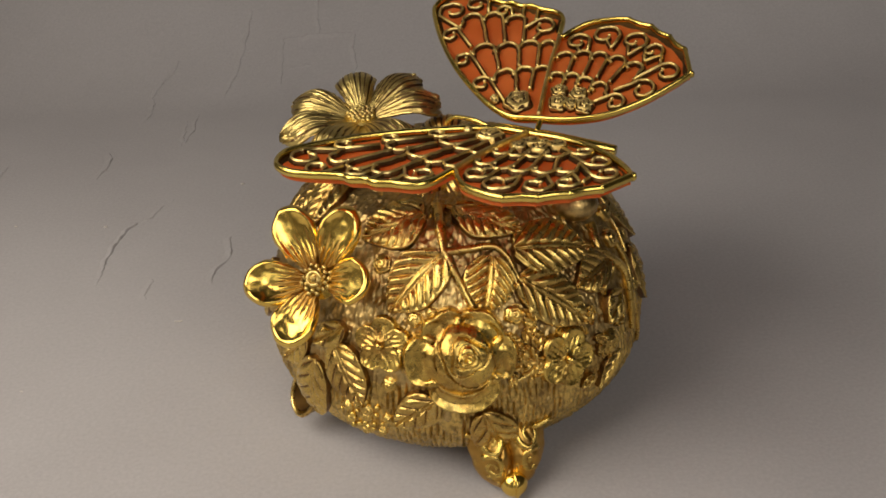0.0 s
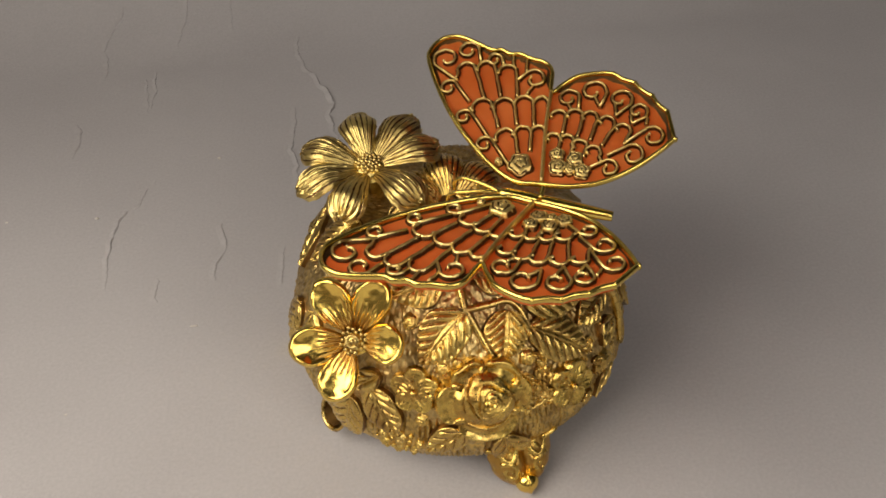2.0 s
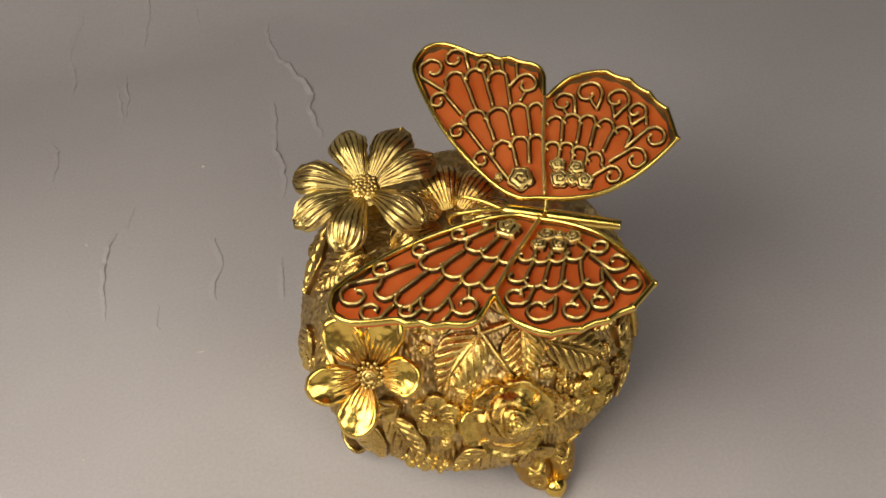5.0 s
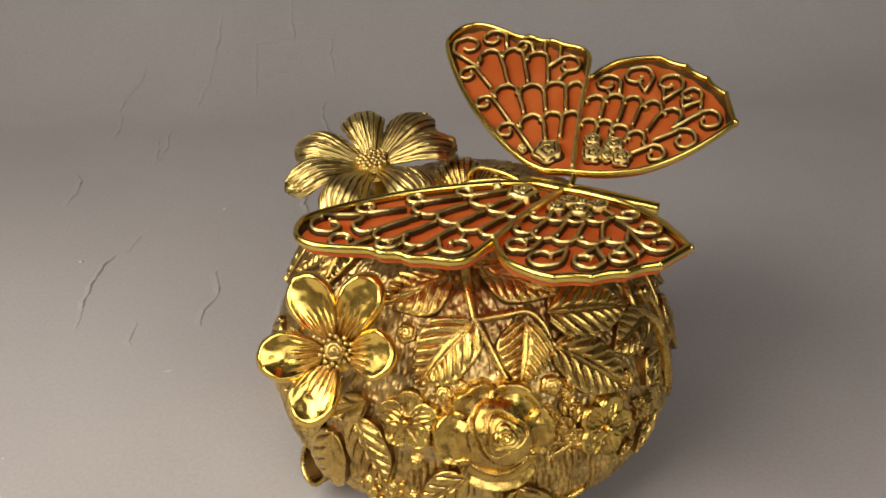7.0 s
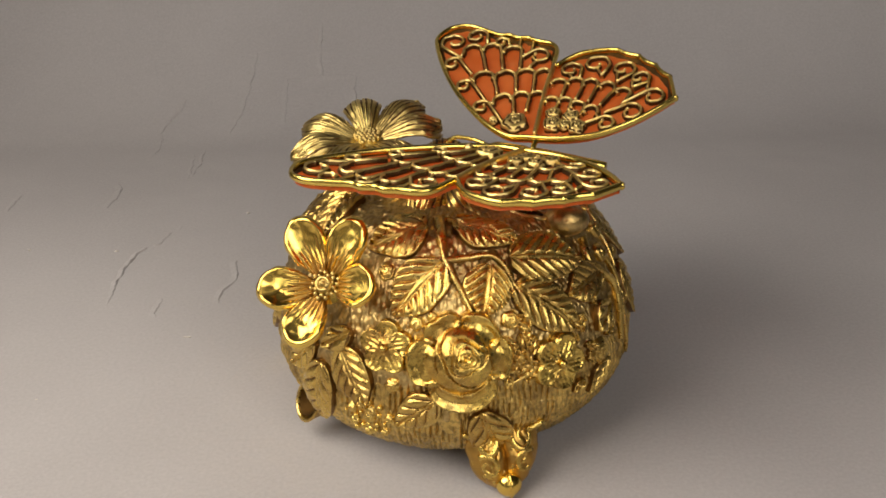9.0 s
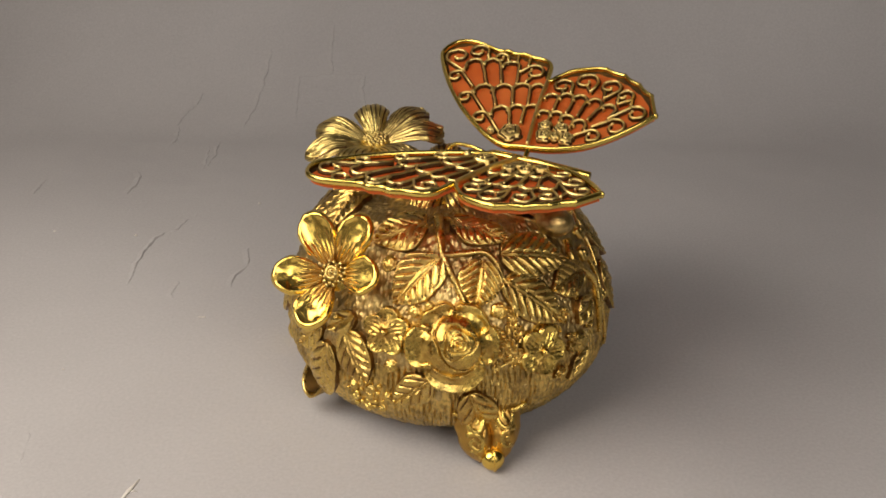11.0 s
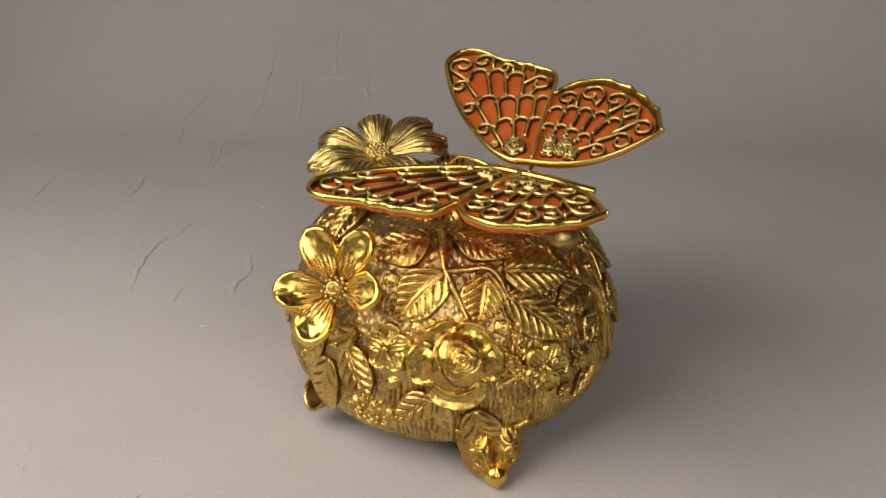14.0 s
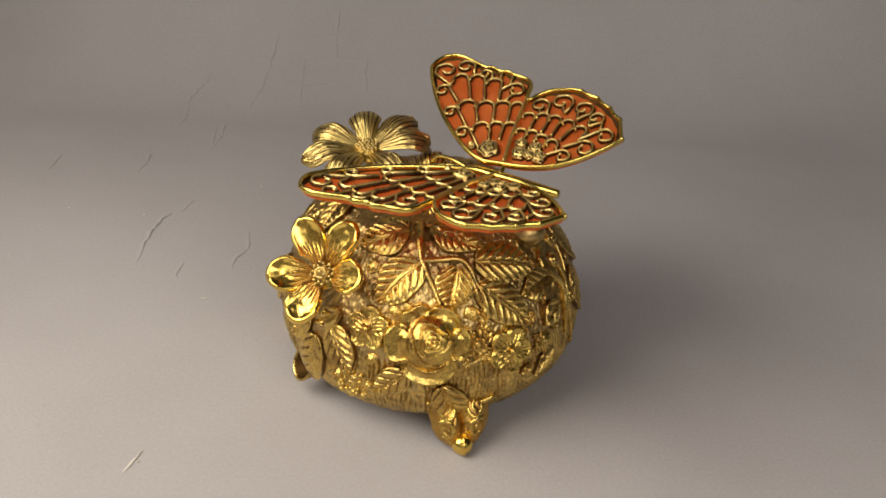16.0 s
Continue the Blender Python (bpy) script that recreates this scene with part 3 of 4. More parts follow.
rosette(-27, 45.5, 2.2, 5.6)


# ---- the great rose ----
def great_rose(az0, el0):
    c = skin(np.array(az0), np.array(el0))
    a, b, n = frame_of(skin_normal(c))
    n = n / np.linalg.norm(n)
    r, w = np.linspace(0, 1, 70)[:, None], np.arange(96)[None, :] / 96 * 2 * np.pi
    ox, oy = 0.12, 0.16
    x, y = r * np.cos(w), r * np.sin(w)
    q, v = np.hypot(x - ox, y - oy), np.arctan2(y - oy, x - ox)
    h = 9.0 * np.sqrt(np.clip(1 - (0.97 * r) ** 2.3, 0, 1))
    for rad, lobes, turn, drop in ((0.13, 2, 0.3, 0.9), (0.25, 3, 1.4, 0.9), (0.42, 3, 0.2, 1.3), (0.70, 2, 2.3, 2.2)):
        rim = rad * (1 + 0.17 * np.cos(lobes * v + turn))
        h = h - drop * (0.55 * np.exp(-((q - rim) / 0.028) ** 2) + 0.45 / (1 + np.exp(-np.clip((q - rim) / 0.012, -40, 40))))
    h = h - 1.0 * np.exp(-(q / 0.07) ** 2)
    R = 9.5
    p = c + (r * R * MM * np.cos(w))[..., None] * a + (r * R * MM * np.sin(w))[..., None] * b + n * ((h - 1.4) * MM)[..., None]
    p = worn(p, 0.25)
    rose = part("rose", mesh_of("rose_heart", *grid(p, close=True)), ROSE_GILT, music_box, "large full-blown gold rose in relief")
    for at, span, inside_r, reach, high, wavy in ((180, 42, 6.4, 14.0, 4.2, 0.45), (118, 40, 6.4, 12.3, 3.4, 0.7), (58, 42, 6.4, 12.5, 4.0, 0.7), (0, 40, 6.4, 12.9, 3.4, 0.5), (-88, 60, 7.2, 13.7, 3.6, 0.2)):
        s, t = np.linspace(0, 1, 26)[:, None], np.linspace(-1, 1, 41)[None, :]
        turn = np.radians(at + span * t * (1 - 0.12 * s))
        out = inside_r + (reach - inside_r) * s * np.clip(1 - np.abs(t) ** 3.4, 0.03, 1) ** 0.5 * (1 + 0.05 * wavy * np.sin(7 * t + at))
        p = c + (out * MM * np.cos(turn))[..., None] * a + (out * MM * np.sin(turn))[..., None] * b
        low = 0.45 if span > 50 else 1.0
        rise = high * np.interp(s, [0, 0.10, 0.20, 0.34, 0.55, 0.80, 0.90, 0.96, 1], [low, 0.4 + 0.6 * low, 0.90, 0.78, 0.76, 1.0, 1.08, 0.75, 0.0])
        rise = rise * (1 - 0.35 * np.abs(t) ** 2.5) + wavy * 0.3 * np.sin(4 * t + at) * s * (1 - s) * 3
        p = worn(drape(p) + n * (rise * MM)[..., None], 0.3)
        part("petal", mesh_of("petal", *shell(p, 0.9 * MM)), ROSE_GILT, rose)


great_rose(-88, 17)


# ---- the large open flowers ----
def flower_frame(centre, normal, hint):
    return (np.array(centre, float) * MM, *frame_of(normal, hint))


def smooth_petal(c, a, b, n, at, length, wide, cup, tip):
    """A spoon-shaped polished petal with a rolled, rounded edge."""
    way = math.cos(math.radians(at)) * a + math.sin(math.radians(at)) * b
    side = np.cross(n, way)
    r, w = np.linspace(0, 1, 30)[:, None], np.arange(90)[None, :] / 90 * 2 * np.pi
    x = 0.54 + 0.48 * r * np.cos(w)
    y = 0.5 * wide * r * np.sin(w) * np.interp(x, [0.06, 0.22, 0.42, 0.70, 1.02], [0.38, 0.50, 0.79, 1.0, 0.97])
    spoon = np.interp(x, [0.06, 0.35, 0.65, 1.02], [0.25, 0.8, 1.0, 1.0])
    rise = cup * np.sin(np.pi * 0.5 * np.clip(x * 1.1, 0, 1)) + 2.3 * spoon * r ** 2.4
    rise = rise - (0.55 * tip) * spoon * np.clip((r - 0.80) / 0.20, 0, 1) ** 2
    rise = rise + 0.35 * np.sin(7 * w + at) * r ** 3 * spoon * 0.4
    fan = y / (0.25 + x) * 0.62
    rise = rise - 0.75 * np.exp(-((fan % 1.0 - 0.5) / 0.2) ** 2) * np.clip(1.3 - x * 2.1, 0, 1) * np.clip(r * 4, 0, 1)
    p = worn(c + way * (x * length * MM)[..., None] + side * (y * MM)[..., None] + n * (rise * MM)[..., None], 0.15)
    under = p - n * 1.5 * MM * np.clip((1.02 - r) * 8, 0.25, 1)[..., None]
    verts, faces = joined([grid(p, close=True), grid(under, close=True)])
    inner = (x < 0.45 + 0.14 * np.sin(fan * 2 * np.pi) + 0.06 * np.sin(y * 2.1 + at)).reshape(-1)
    stained = [i < 29 * 90 and bool(inner[f[0]]) for i, f in enumerate(faces)] + [False] * 90
    k, last = 30 * 90, 29 * 90
    faces += [(last + j, last + (j + 1) % 90, k + last + (j + 1) % 90, k + last + j) for j in range(90)]
    return verts, faces, stained


def ribbed_petal(c, a, b, n, at, length, wide, cup, droop, material, ribs=7, seed=0):
    """A broad petal with ribs running to a ragged tip."""
    way = math.cos(math.radians(at)) * a + math.sin(math.radians(at)) * b
    side = np.cross(n, way)
    s, t = np.linspace(0, 1, 40)[:, None], np.linspace(-1, 1, 71)[None, :]
    half = 0.5 * wide * MM * np.interp(s, [0, 0.15, 0.35, 0.55, 0.72, 0.84, 0.93, 1], [0.30, 0.38, 0.62, 0.88, 1.0, 0.95, 0.74, 0.30])
    ragged = 1 + 0.025 * np.cos(t * ribs * 3.1 + seed) * s ** 4 - 0.05 * np.exp(-(t / 0.12) ** 2) * s ** 6
    out = (1.5 + (length - 1.5) * s * ragged) * MM
    rise = cup * np.sin(np.pi * 0.5 * np.clip(s * 1.2, 0, 1)) - droop * np.clip((s - 0.5) / 0.5, 0, 1) ** 2 - 0.26 * wide * np.abs(t) ** 2.4 * np.sin(np.pi * 0.62 * s)
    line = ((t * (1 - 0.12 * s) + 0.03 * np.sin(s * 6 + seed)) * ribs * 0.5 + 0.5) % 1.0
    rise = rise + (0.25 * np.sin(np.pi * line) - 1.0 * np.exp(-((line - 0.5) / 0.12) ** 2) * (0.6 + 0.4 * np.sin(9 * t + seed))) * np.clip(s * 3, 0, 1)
    p = c + way * out[..., None] + side * (t * half)[..., None] + n * (rise * MM)[..., None]
    verts, faces = shell(worn(p, 0.16), 0.9 * MM)
    mesh = mesh_of("petal", verts, faces)
    # furrows between the ribs: patina streaks with groove shade painted in
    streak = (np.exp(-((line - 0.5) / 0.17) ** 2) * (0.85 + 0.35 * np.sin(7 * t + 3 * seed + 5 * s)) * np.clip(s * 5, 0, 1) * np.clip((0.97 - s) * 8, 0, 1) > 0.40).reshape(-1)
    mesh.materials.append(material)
    mesh.materials.append(DARK_PATINA_SHADE)
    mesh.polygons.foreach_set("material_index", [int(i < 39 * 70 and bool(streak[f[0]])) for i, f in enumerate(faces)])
    return mesh


def beads(c, a, b, n, radius, size, count, lift):
    pieces = []
    for k in range(count):
        r = radius * math.sqrt((k + 0.5) / count)
        w = k * 2.39996
        pieces.append(ball(c + (r * math.cos(w) * a + r * math.sin(w) * b + n * (lift - 0.12 * r * r / radius)) * MM, size * MM, 5, 8))
    return joined(pieces)


def stalk(c, n, name="stalk"):
    foot = drape(c - n * 9 * MM)
    line = smooth_line([foot - skin_normal(foot) * 1.0 * MM, (foot + c) / 2 + np.array([0.4, -0.3, 0]) * MM, c - n * 0.4 * MM], 14)
    return tube(line, np.linspace(2.4, 2.0, 14) * MM, 12, up=(0.7, 0.7, 0.1))


def plate(c, a, b, n, radius, lift, thick):
    r, w = np.linspace(0.05, 1, 6)[:, None], np.arange(24)[None, :] / 24 * 2 * np.pi
    p = c + (r * radius * MM * np.cos(w))[..., None] * a + (r * radius * MM * np.sin(w))[..., None] * b + n * ((lift - thick * r ** 2) * MM + 0 * w)[..., None]
    return grid(p, close=True)


# five polished petals at the shoulder
c, a, b, n = flower_frame((-41.9, 13.9, 52.0), (-0.17, -0.76, 0.63), (0, 0, 1))
flower = part("flower", mesh_of("flower_back", *joined([stalk(c, n), plate(c, a, b, n, 4.2, 0.3, 1.2)])), GILT, music_box, "polished five-petalled gold flower")
for at, length, wide, cup, tip in ((120, 17.6, 11.0, 3.0, 3.4), (66, 17.6, 10.6, 3.4, 3.4), (0, 13.2, 11.4, 4.4, 3.2), (-110, 16.2, 11.2, 2.6, 3.6), (190, 16.2, 11.6, 2.8, 3.6)):
    verts, faces, stained = smooth_petal(c, a, b, n, at, length, wide, cup + 1.3, tip)
    mesh = mesh_of("petal", verts, faces)
    mesh.materials.append(GILT)
    mesh.materials.append(GILT_PATINA_SHADE)
    mesh.polygons.foreach_set("material_index", [int(v) for v in stained])
    part("petal", mesh, GILT, flower)
part("flower_heart", mesh_of("flower_heart", *joined([beads(c, a, b, n, 3.6, 0.62, 30, 3.0), ball(c + n * 2.2 * MM, 2.3 * MM), tube([c + n * 4.1 * MM + (math.cos(w) * a + math.sin(w) * b) * 1.5 * MM for w in np.linspace(0, 5.6, 20)], 0.5 * MM, 8, up=tuple(n)), ball(c + n * 4.2 * MM, 0.7 * MM)])), PALE_GOLD, flower, "knobbly pale gold stamens")

# two broad ribbed flowers on the crown
for centre, normal, angles, length, wide, cup, droop, material, button in (
    ((-33.8, 59.8, 71.0), (-0.05, -0.20, 1.0), (11, 48, 98, 153, 195, 241, 308), 20.0, 11.4, 5.6, 4.2, PALE_GOLD, True),
    ((-13.2, 49.0, 63.2), (-0.05, -0.22, 1.0), (40, 90, 141, 194, 245, 296, 349), 17.5, 11.8, 5.4, 4.4, LEAF_GOLD, False),
):
    c, a, b, n = flower_frame(centre, normal, (0, 1, 0))
    flower = part("flower", mesh_of("flower_back", *joined([stalk(c, n), plate(c, a, b, n, 5.0, 0.4, 1.6)])), material, music_box, "broad gold flower with seven ribbed petals")
    for k, at in enumerate(angles):
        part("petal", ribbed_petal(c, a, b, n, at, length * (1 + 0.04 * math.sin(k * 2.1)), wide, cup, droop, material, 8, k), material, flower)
    if button:
        part("flower_heart", mesh_of("flower_heart", *joined([beads(c, a, b, n, 3.5, 0.68, 32, 2.0), plate(c, a, b, n, 4.2, 2.0, 1.2)])), PALE_GOLD, flower, "beaded gold button")
    else:
        # dark plate in place of a deep cup, its shade put into the colour
        part("flower_heart", mesh_of("flower_heart", *plate(c, a, b, n, 4.6, 1.4, 0.8)), HOLLOW_SHADE, flower, "dark brown plate painted as a shaded hollow")


# ---- feet ----
def foot(at):
    """A shield-shaped scrolled foot with raised borders, on a ball toe."""
    out = np.array([math.cos(math.radians(at)), math.sin(math.radians(at)), 0.0])
    side = np.array([-out[1], out[0], 0.0])
    base = CENTRE * (1, 1, 0) + out * 50.5 * MM
    toe = base + out * 1.2 * MM + np.array([0, 0, 3.3 * MM])

    def shield_at(s, t, lift=0.0):
        s, t = np.asarray(s, float), np.asarray(t, float)
        half = np.interp(s, [0, 0.06, 0.15, 0.35, 0.6, 0.8, 0.92, 1], [2.6, 4.6, 6.2, 7.8, 8.4, 8.3, 7.4, 5.4])
        bulge = 2.4 * np.sin(np.pi * np.clip(np.abs(t), 0, 1)) ** 0.9 * np.sin(np.pi * np.clip(s * 0.85 + 0.1, 0, 1)) - 1.5 * np.exp(-(t / 0.09) ** 2) - 1.6 * np.abs(t) ** 3
        inn = -0.6 - 6.5 * s ** 1.6 + bulge + lift
        return base + side * (t * half * MM)[..., None] + out * (inn * MM)[..., None] + np.array([0, 0, 1.0]) * ((1.9 + 16.5 * s + 0 * t) * MM)[..., None]

    s, t = np.linspace(0, 1, 40)[:, None], np.linspace(-1, 1, 49)[None, :]
    dents = -0.5 * np.exp(-(((np.abs(t) * 2.6 + s * 3.0) % 1.0 - 0.5) / 0.16) ** 2) * np.clip(np.abs(t) * 5 - 0.5, 0, 1) * np.clip((0.9 - np.abs(t)) * 6, 0, 1)
    # the shield's darker brown carries the shade between the scrolls
    shield = part("foot", mesh_of("foot", *shell(worn(shield_at(s, t, dents), 0.35), 1.1 * MM)), GILT_PATINA_SHADE, music_box, "scrolled gold leaf foot with ball toe")
    part("ball_toe", mesh_of("ball_toe", *ball(toe, 3.3 * MM, 14, 22, (1, 1, 1))), GILT, shield, "polished round toe")
    k = np.linspace(0, 1, 30)
    line = np.array([toe + (out * math.cos(w) * 3.3 + np.array([0, 0, 1.0]) * math.sin(w) * 3.3) * MM for w in np.linspace(-0.9, 1.5, 16)])
    part("toe_ridge", mesh_of("toe_ridge", *tube(line, 0.45 * MM, 8, up=tuple(side))), GILT, shield)
    for sign in (-1, 1):
        part("border", mesh_of("border", *tube(shield_at(k * 0.97, sign * (0.97 - 0.75 * np.clip(k - 0.85, 0, 1) / 0.15), 0.3), np.interp(k, [0, 0.5, 1], [0.6, 0.85, 0.6]) * MM, 8, up=tuple(out))), ROSE_GILT, shield)
        part("keel", mesh_of("keel", *tube(shield_at(0.22 + 0.7 * k, sign * (0.16 + 0.05 * np.sin(k * 3)), 0.5), 0.55 * MM, 8, up=tuple(out))), ROSE_GILT, shield)
        for s0, t0, r0, turns_of, thick in ((0.74, 0.54, 0.30, 3.2, 1.15), (0.40, 0.58, 0.24, 2.8, 1.0), (0.94, 0.36, 0.10, 2.4, 0.8), (0.16, 0.70, 0.14, 2.2, 0.8)):
            kk = np.linspace(0, 1, 34)
            w = kk * turns_of * math.pi + 0.8
            r = r0 * (1 - 0.78 * kk)
            line = shield_at(np.clip(s0 + r * np.sin(w) * 0.72, 0, 1), sign * np.clip(t0 + r * np.cos(w) * 1.25, -1, 1), 0.55)
            part("scroll", mesh_of("scroll", *tube(line, np.linspace(thick, thick * 0.6, 34) * MM, 8, up=tuple(out))), ROSE_GILT, shield)
        ear = drape(np.array([base + (side * sign * x - out * 1.0 + np.array([0, 0, z])) * MM for x, z in ((6.0, 15.6), (7.6, 15.8), (9.2, 16.4), (10.8, 17.4))]))
        part("ear", mesh_of("ear", *tube(ear + skin_normal(ear) * 0.4 * MM, np.linspace(0.9, 0.6, 4) * MM, 8, up=tuple(out))), ROSE_GILT, shield)


for at in (-76, 44, 164):
    foot(at)

# the turned-out lip low on the side
s, t = np.linspace(0, 1, 14)[:, None], np.linspace(-1, 1, 21)[None, :]
root = np.array([-47.0, 27.0, 11.6]) * MM
way = np.array([-0.78, -0.58, 0.10])
acr, rise_way, _ = frame_of(way)
bend = np.pi * 0.93 * t - np.pi / 2
reach = 6.0 * s + 2.0 * s * np.cos(np.pi * 0.93 * t)
p = root + way * (reach * MM)[..., None] + acr * ((3.6 + 1.0 * s) * np.cos(bend) * MM)[..., None] + rise_way * ((4.0 + 0.9 * s) * np.sin(bend) * MM)[..., None]
lip_part = part("lip", mesh_of("lip", *shell(p, 0.9 * MM)), LEAF_GOLD, music_box, "turned-out hollow gold lip")
# inner sheet added to darken the hollow by its colour
q = p[:-1] * 0.88 + p[:-1].mean(1, keepdims=True) * 0.12
part("inner_shade", mesh_of("inner_shade", *grid(q)), HOLLOW_SHADE, lip_part, "dark brown inside with the shade painted in")

# ---- the butterfly ----
HINGE = np.array([6.0, 30.3, 80.5]) * MM
TAIL, FAR_SIDE, ABOVE = (np.array(v) for v in ((0.8950, -0.4453, 0.0268), (0.4364, 0.8864, 0.1545), (-0.0925, -0.1266, 0.9876)))
HINGE_GAP = 2.7
butterfly = new("butterfly_ornament")
butterfly.location = (0, 0, 0)
tagged(butterfly, "gold filigree butterfly with orange enamel wings on a wire", "butterfly")

OUTLINE = [(-5.6, 0.1), (-12.8, 3.6), (-23.2, 12.1), (-31.5, 21.3), (-38.5, 31.8), (-39.4, 36.2), (-37.4, 40.6), (-33.5, 42.2),
           (-29.0, 41.5), (-22.9, 39.5), (-20.2, 40.0), (-17.3, 39.0), (-14.6, 39.5), (-11.6, 38.5), (-7.4, 37.8), (-4.8, 35.2), (-3.2, 28.4),
           (-0.8, 31.3), (2.5, 34.8), (8.1, 36.8), (11.4, 37.1), (14.3, 35.7), (17.5, 35.0), (19.9, 32.9), (22.8, 31.5),
           (24.8, 29.1), (27.5, 27.2), (28.9, 24.0), (30.9, 19.2), (27.9, 14.8), (22.6, 8.8), (15.9, 3.8), (8.2, 1.2), (0.1, 0.4)]
# tip across and out, breadth, near foot and far foot of each looped cell, fore wing and hind wing
FORE_LOOPS = [(-29.1, 33.5, 4, -29.8, 28.3, -20.1, 23.1), (-23.7, 35.1, 4, -25.5, 32.6, -16.2, 24.7), (-17.5, 35.1, 4, -19.3, 32.5, -11.6, 25.4), (-21.6, 22.4, 4.6, -23.5, 19.7, -13.8, 14.9),
              (-15.5, 24, 4.6, -17.7, 21, -9.4, 16.7), (-10.2, 25.8, 4.1, -12.1, 23.4, -5, 17.2), (-5.4, 26.5, 3.3, -7, 24.2, -3, 24), (-12.6, 14.5, 4.3, -14.4, 11.2, -7, 8.5),
              (-8.1, 16.4, 3.7, -9.9, 13.8, -4, 9.6), (-3.7, 17.4, 3.3, -5.2, 14.9, -1.4, 15.5)]
HIND_LOOPS = [(0.4, 23.2, 3.1, -0.9, 20.5, 3.1, 16.1), (4.8, 24.1, 3.6, 3.2, 21.4, 6.9, 15.9), (9, 24.1, 3.6, 7.4, 21.7, 10.2, 15.4), (14, 23.2, 3.6, 12, 20.9, 13.7, 14.1),
              (18.6, 21.5, 3.6, 16.5, 19.5, 18.9, 15.8), (0.9, 15.9, 2.9, 0.1, 13.6, 3.1, 11.2), (4.8, 16, 3, 3.3, 13.8, 6.6, 11.6), (8.5, 15.1, 3.3, 7.1, 12.6, 10, 10.4),
              (12.5, 13.8, 3.4, 10.8, 11.4, 14.8, 9.7)]
# where the wire starts, middle, size and turn of each scroll
SCROLLS = [(-29.2, 27.4, -34.3, 34.1, 2.8, -1), (-24.8, 35.3, -29, 38, 2.3, 1), (-18.3, 35.3, -21.1, 36.3, 1.6, 1), (-23.9, 21.6, -30.7, 24.8, 1.8, 1), (-16.1, 11.9, -23.8, 16.5, 1.7, 1),
           (-8.5, 4.5, -16.1, 9.3, 1.8, 1), (-13, 30.9, -8.8, 32, 2.4, -1), (5.1, 24.2, 1.8, 27.4, 2.2, 1), (10.4, 25.9, 7.6, 30.6, 2.7, 1), (15, 23.8, 15, 29.3, 2.4, 1),
           (19.7, 22.1, 20.2, 26.2, 2, 1), (19, 15.8, 25.5, 19.2, 2.3, -1), (15.6, 11.6, 21.8, 13, 2.3, -1), (12, 7.3, 16.8, 8.2, 1.9, -1)]
# short struts between the scrolls and the cells
STRUTS = [(-16.7, 39.1, -15.3, 34.8), (-12.5, 37.8, -11.4, 34), (-8.6, 29.7, -9.5, 26.7), (8.3, 29.1, 10.4, 26.2), (14, 27.6, 15, 24.4), (18.6, 24.9, 19.6, 22.3), (2.1, 25.6, 3.4, 23.9), (22.9, 24.8, 23.3, 22.6)]
WING_ROSES = [(-5.4, 5.2, 3.5), (3.2, 9.8, 2.1), (4.3, 6.1, 2.5), (7.9, 9.4, 2.3), (10.5, 6.0, 2.3), (-11.0, 4.9, 1.2), (7.4, 5.9, 1.6)]


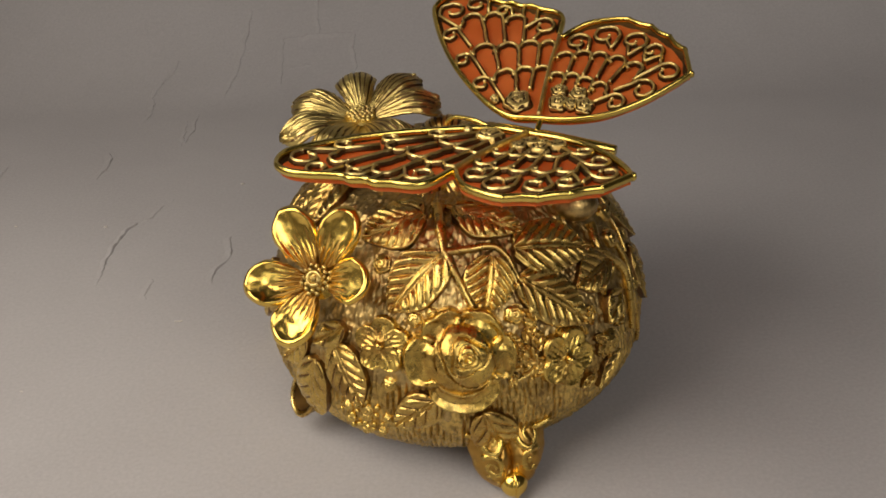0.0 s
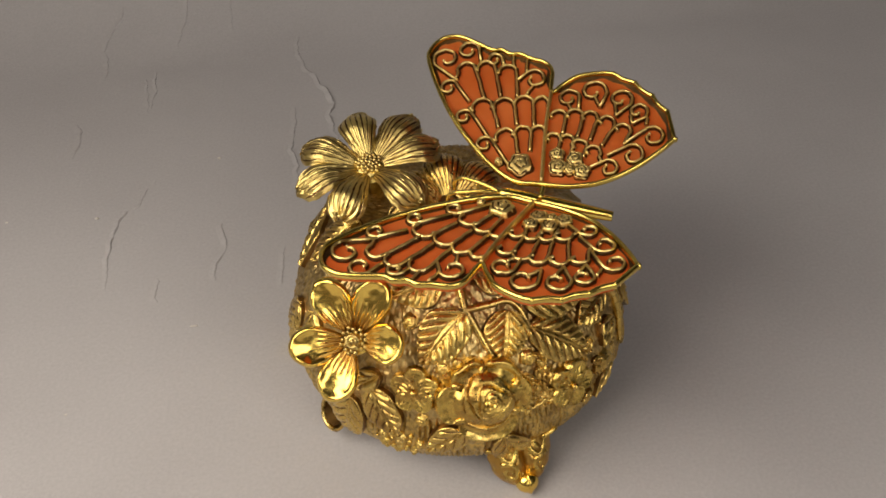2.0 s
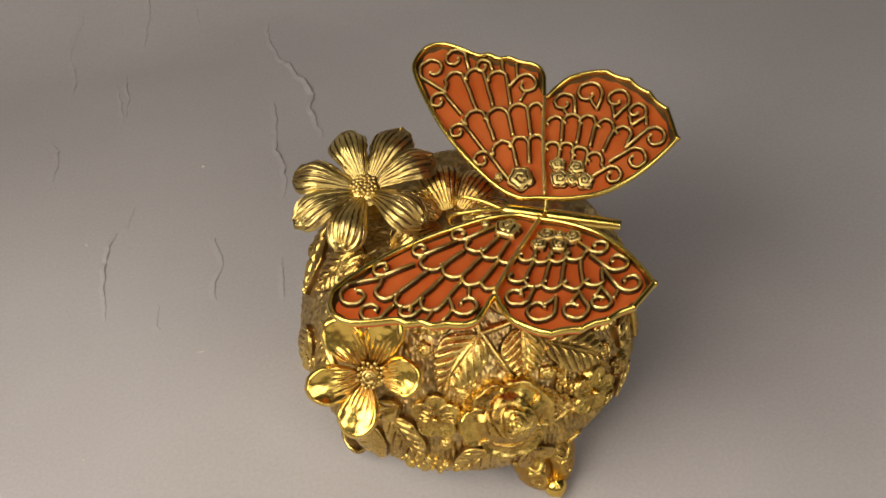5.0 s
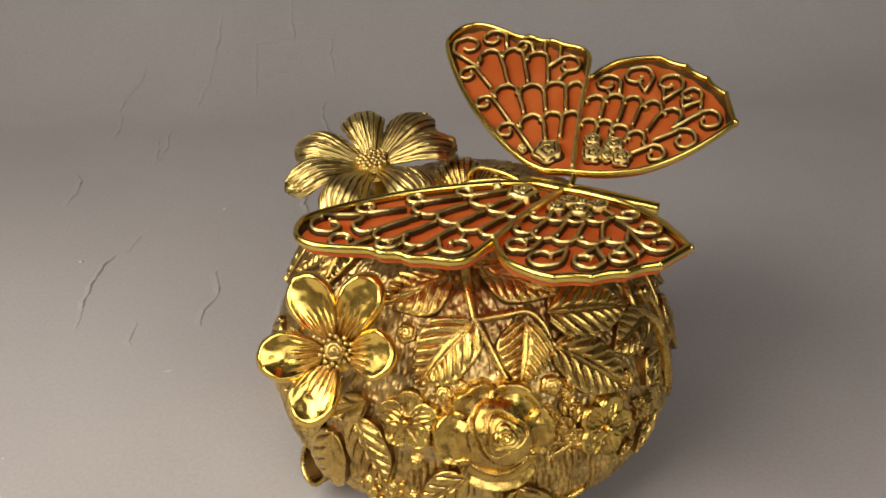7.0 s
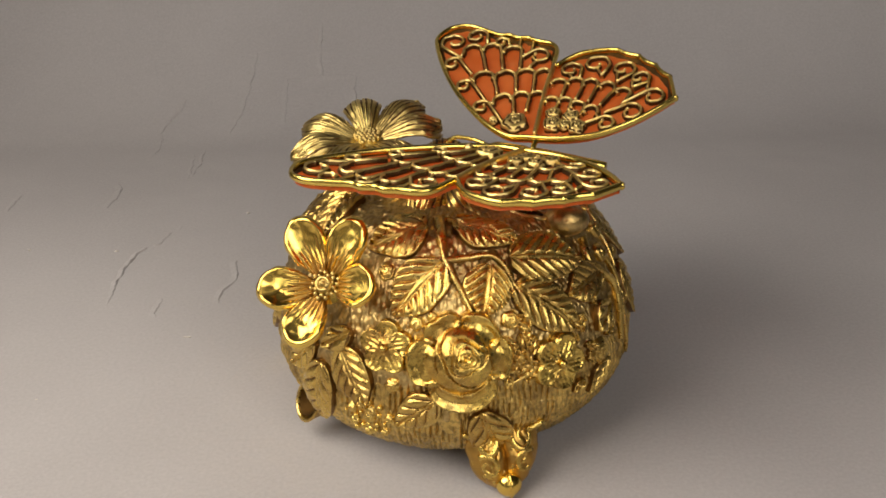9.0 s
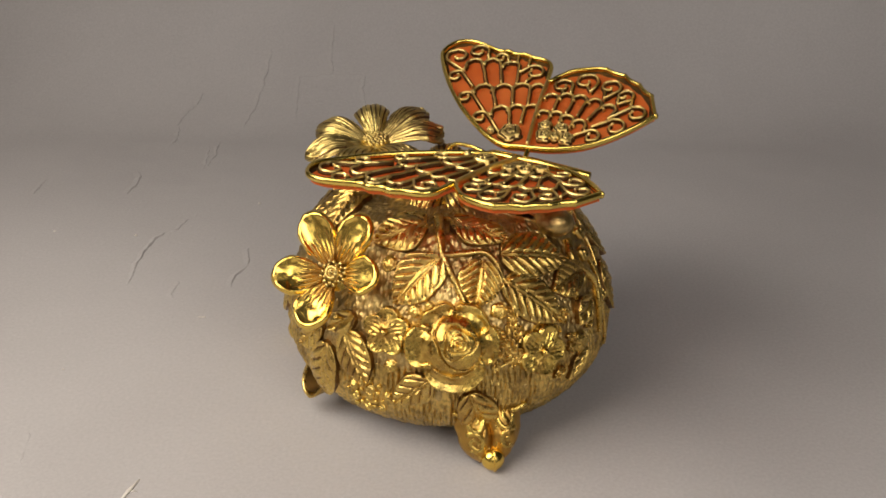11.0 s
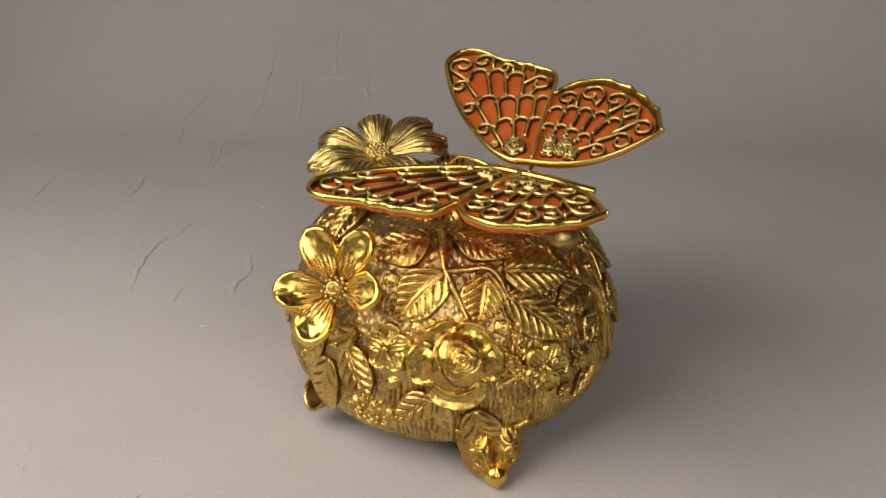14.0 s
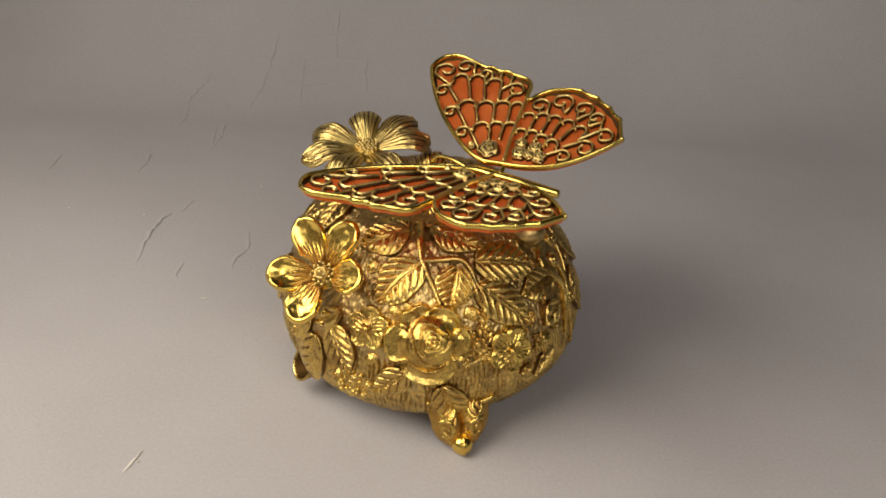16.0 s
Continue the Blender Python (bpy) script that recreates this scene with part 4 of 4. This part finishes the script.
def wing(side, lift):
    """One pair of joined wings, at an angle over the level, on the far (+1) or near (-1) side."""
    out = side * FAR_SIDE * math.cos(math.radians(lift)) + ABOVE * math.sin(math.radians(lift))
    up = np.cross(TAIL, out) * side
    origin = HINGE + side * FAR_SIDE * HINGE_GAP * MM

    def at(uv, h=0.0):
        uv = np.asarray(uv, float)
        u, v = uv[..., 0], uv[..., 1]
        warp = h - 0.0012 * (v - 8) ** 2 * (v > 8) + 0.0007 * u ** 2
        return origin + (u[..., None] * TAIL + v[..., None] * out + np.asarray(warp)[..., None] * up) * MM

    barbs = {(11.4, 37.1), (17.5, 35.0), (22.8, 31.5), (27.5, 27.2), (30.9, 19.2)}
    edge = []
    for q in OUTLINE:
        edge += [q] * 2 if q in barbs else [q]
    rim = smooth_line(edge, len(edge) * 6, closed=True)
    rim = rim[np.linalg.norm(rim - np.roll(rim, 1, 0), axis=1) > 0.02]
    # the enamel plate, filled between two outlines
    bm = bmesh.new()
    loops = []
    for h in (-0.95, -1.9):
        loops.append([bm.verts.new(q) for q in at(rim * 0.985 + np.array([-0.05, 0.25]), h)])
    for ring in loops:
        edges = [bm.edges.new((x, y)) for x, y in zip(ring, ring[1:] + ring[:1])]
        bmesh.ops.triangle_fill(bm, use_beauty=True, edges=edges)
    k = len(rim)
    for i in range(k):
        j = (i + 1) % k
        bm.faces.new((loops[0][i], loops[0][j], loops[1][j], loops[1][i]))
    bmesh.ops.recalc_face_normals(bm, faces=bm.faces)
    mesh = bpy.data.meshes.new("enamel_panel")
    bm.to_mesh(mesh)
    bm.free()
    pair = new("wing")
    pair.parent = butterfly
    part("enamel_panel", mesh, ENAMEL, pair, "orange enamel panel")
    tagged(pair, "gold filigree wing with orange enamel cells")
    part("rim", mesh_of("rim", *tube(at(rim, -0.1), 0.62 * MM, 10, closed=True, flat=1.5, up=tuple(up))), BRASS, pair, "bright scalloped gold rim")
    # dark patina left along the inside of the rim, broad at the scalloped edge
    run = np.roll(rim, -3, 0) - np.roll(rim, 3, 0)
    inward = np.stack([run[:, 1], -run[:, 0]], -1) / (np.linalg.norm(run, axis=1, keepdims=True) + 1e-9)
    broad = np.interp(rim[:, 1] + 0.25 * rim[:, 0] * (rim[:, 0] > 0), [14, 24, 30], [0.8, 0.9, 1.4])
    broad = broad * (1 + 0.25 * np.sin(np.arange(len(rim)) * 0.7)) * np.clip(np.hypot(rim[:, 0] + 3.2, rim[:, 1] - 28.4) / 4, 0.2, 1)
    band = np.array([at(rim + inward * (broad * f)[:, None], h) for f, h in ((0.0, -0.6), (0.55, -0.78), (1.0, -0.93))])
    part("patina_band", mesh_of("patina_band", *grid(band, close=True)), DARK_PATINA_SHADE, pair, "dark brown patina along the rim")
    rib = smooth_line([(-3.2, 28.4), (-2.2, 20), (-0.6, 11), (1.3, 1.2)], 24)
    part("rib", mesh_of("rib", *tube(at(rib, 0.0), 0.55 * MM, 8, flat=2.0, up=tuple(up))), WIRE_GOLD, pair)
    for x, y, wide, lx, ly, rx, ry in FORE_LOOPS + HIND_LOOPS:
        tip, left, right = np.array([x, y]), np.array([lx, ly]), np.array([rx, ry])
        way = tip - (left + right) / 2
        lean = np.array([1.3, -2.5]) - tip
        way = way / np.linalg.norm(way) - 1.4 * lean / np.linalg.norm(lean)
        way /= np.linalg.norm(way)
        acr = np.array([way[1], -way[0]])
        r = 0.6 * wide
        line = [left]
        line += [tip - way * r + (-acr * math.cos(w) + way * math.sin(w)) * r for w in np.linspace(0, math.pi, 9)]
        line += [(tip - way * r + acr * r) * 0.45 + right * 0.55, right]
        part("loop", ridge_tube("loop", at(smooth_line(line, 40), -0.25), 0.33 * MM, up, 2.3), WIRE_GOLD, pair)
    for sx, sy, x, y, size, turn in SCROLLS:
        size = size * 1.18
        start, mid = np.array([sx, sy]), np.array([x, y])
        gap = np.linalg.norm(start - mid)
        heading = math.atan2(sy - y, sx - x) + turn * math.acos(min(size / gap, 0.98))
        line = [start]
        for f in np.linspace(0, 1, 30):
            w = heading + turn * f * 6.0
            r = size * (1.08 - 0.72 * f ** 1.6)
            line.append(mid + r * np.array([math.cos(w), math.sin(w)]))
        line = smooth_line(line, 46)
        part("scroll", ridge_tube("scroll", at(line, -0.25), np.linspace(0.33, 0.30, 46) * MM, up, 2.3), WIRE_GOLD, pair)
        part("scroll_end", mesh_of("scroll_end", *ball(at(line[-1], 0.40), 0.42 * MM, 7, 10)), WIRE_GOLD, pair)
    for ax, ay, bx, by in STRUTS:
        line = np.linspace((ax, ay), (bx, by), 6)
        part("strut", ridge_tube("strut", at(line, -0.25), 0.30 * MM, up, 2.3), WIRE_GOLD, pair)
    for x, y, size in WING_ROSES:
        r, w = np.linspace(0, 1, 20)[:, None], np.arange(30)[None, :] / 30 * 2 * np.pi
        shape = size * (1 + 0.09 * np.cos(5 * w + x))
        uv = np.stack([x + r * shape * np.cos(w), y + r * shape * np.sin(w)], -1)
        coil = (r * 2.3 - w / (2 * np.pi)) % 1.0
        h = -0.1 + 1.3 * (1 - 0.6 * r ** 2) - 0.9 * np.exp(-(coil / 0.17) ** 2) - 1.6 * np.clip(r - 0.88, 0, 1) * 8
        mesh = mesh_of("wing_rose", *grid(worn(at(uv, h), 0.2), close=True))
        mesh.materials.append(WIRE_GOLD)
        mesh.materials.append(DARK_PATINA_SHADE)
        # crevice shade painted into the coil's hollows and round the outer edge
        hollow = (coil < 0.22) | (coil > 0.93) | (r > 0.93)
        mesh.polygons.foreach_set("material_index", [int(hollow[k // 30, k % 30]) for k in range(len(mesh.polygons))])
        part("wing_rose", mesh, WIRE_GOLD, pair)
    # a peg that joins the pair to the body
    peg = np.array([at(np.array((2.0, 0.6)), -0.3), HINGE + TAIL * 2.0 * MM - ABOVE * 1.6 * MM])
    part("peg", mesh_of("peg", *tube(smooth_line(peg, 6), 0.7 * MM, 8, up=tuple(TAIL))), BRASS, pair)
    return pair


FAR_LIFT, NEAR_LIFT = 13.0, 16.0
wing(1, FAR_LIFT)
wing(-1, NEAR_LIFT)

head, tail_end = np.array([-2.0, 34.6, 78.2]) * MM, np.array([24.6, 21.7, 77.5]) * MM
line = smooth_line([head, head * 0.66 + tail_end * 0.34, head * 0.33 + tail_end * 0.67, tail_end], 30)
girth = np.interp(np.linspace(0, 1, 30), [0, 0.08, 0.3, 0.36, 0.42, 0.7, 1], [1.0, 1.7, 1.9, 1.6, 1.9, 1.7, 1.25]) * MM
part("butterfly_body", mesh_of("butterfly_body", *tube(line, girth, 14, up=(0, 0, 1))), BRASS, butterfly, "bright tapering brass body")
for sign, lean in ((1, 1.6), (-1, -2.2)):
    start = head + TAIL * 1.0 * MM
    pts3 = [start, start + (-TAIL * 5 + FAR_SIDE * sign * 1.2 + ABOVE * 0.8) * MM, start + (-TAIL * 10 + FAR_SIDE * sign * 2.4 + ABOVE * 0.4) * MM]
    mid = start + (-TAIL * 10.5 + FAR_SIDE * sign * 2.6 - ABOVE * 3.4) * MM
    pts3 += [mid + (-TAIL * 3.6 * math.sin(w) + ABOVE * 3.6 * math.cos(w)) * MM for w in np.linspace(0.3, 5.4, 12)]
    part("antenna", mesh_of("antenna", *tube(smooth_line(pts3, 60), 0.55 * MM, 8, up=tuple(FAR_SIDE))), BRASS, butterfly, "curled brass antenna")
for dx in (-0.9, 0.9):
    line = smooth_line([hole_at - hn * 8 * MM + ha * dx * MM, hole_at * 0.5 + HINGE * 0.5 + ha * dx * 0.5 * MM, HINGE - ABOVE * 1.8 * MM + TAIL * (1.0 + dx * 0.4) * MM], 16)
    part("wire", mesh_of("wire", *tube(line, 0.55 * MM, 8, up=tuple(TAIL))), BRASS, butterfly, "thin brass supporting wire")
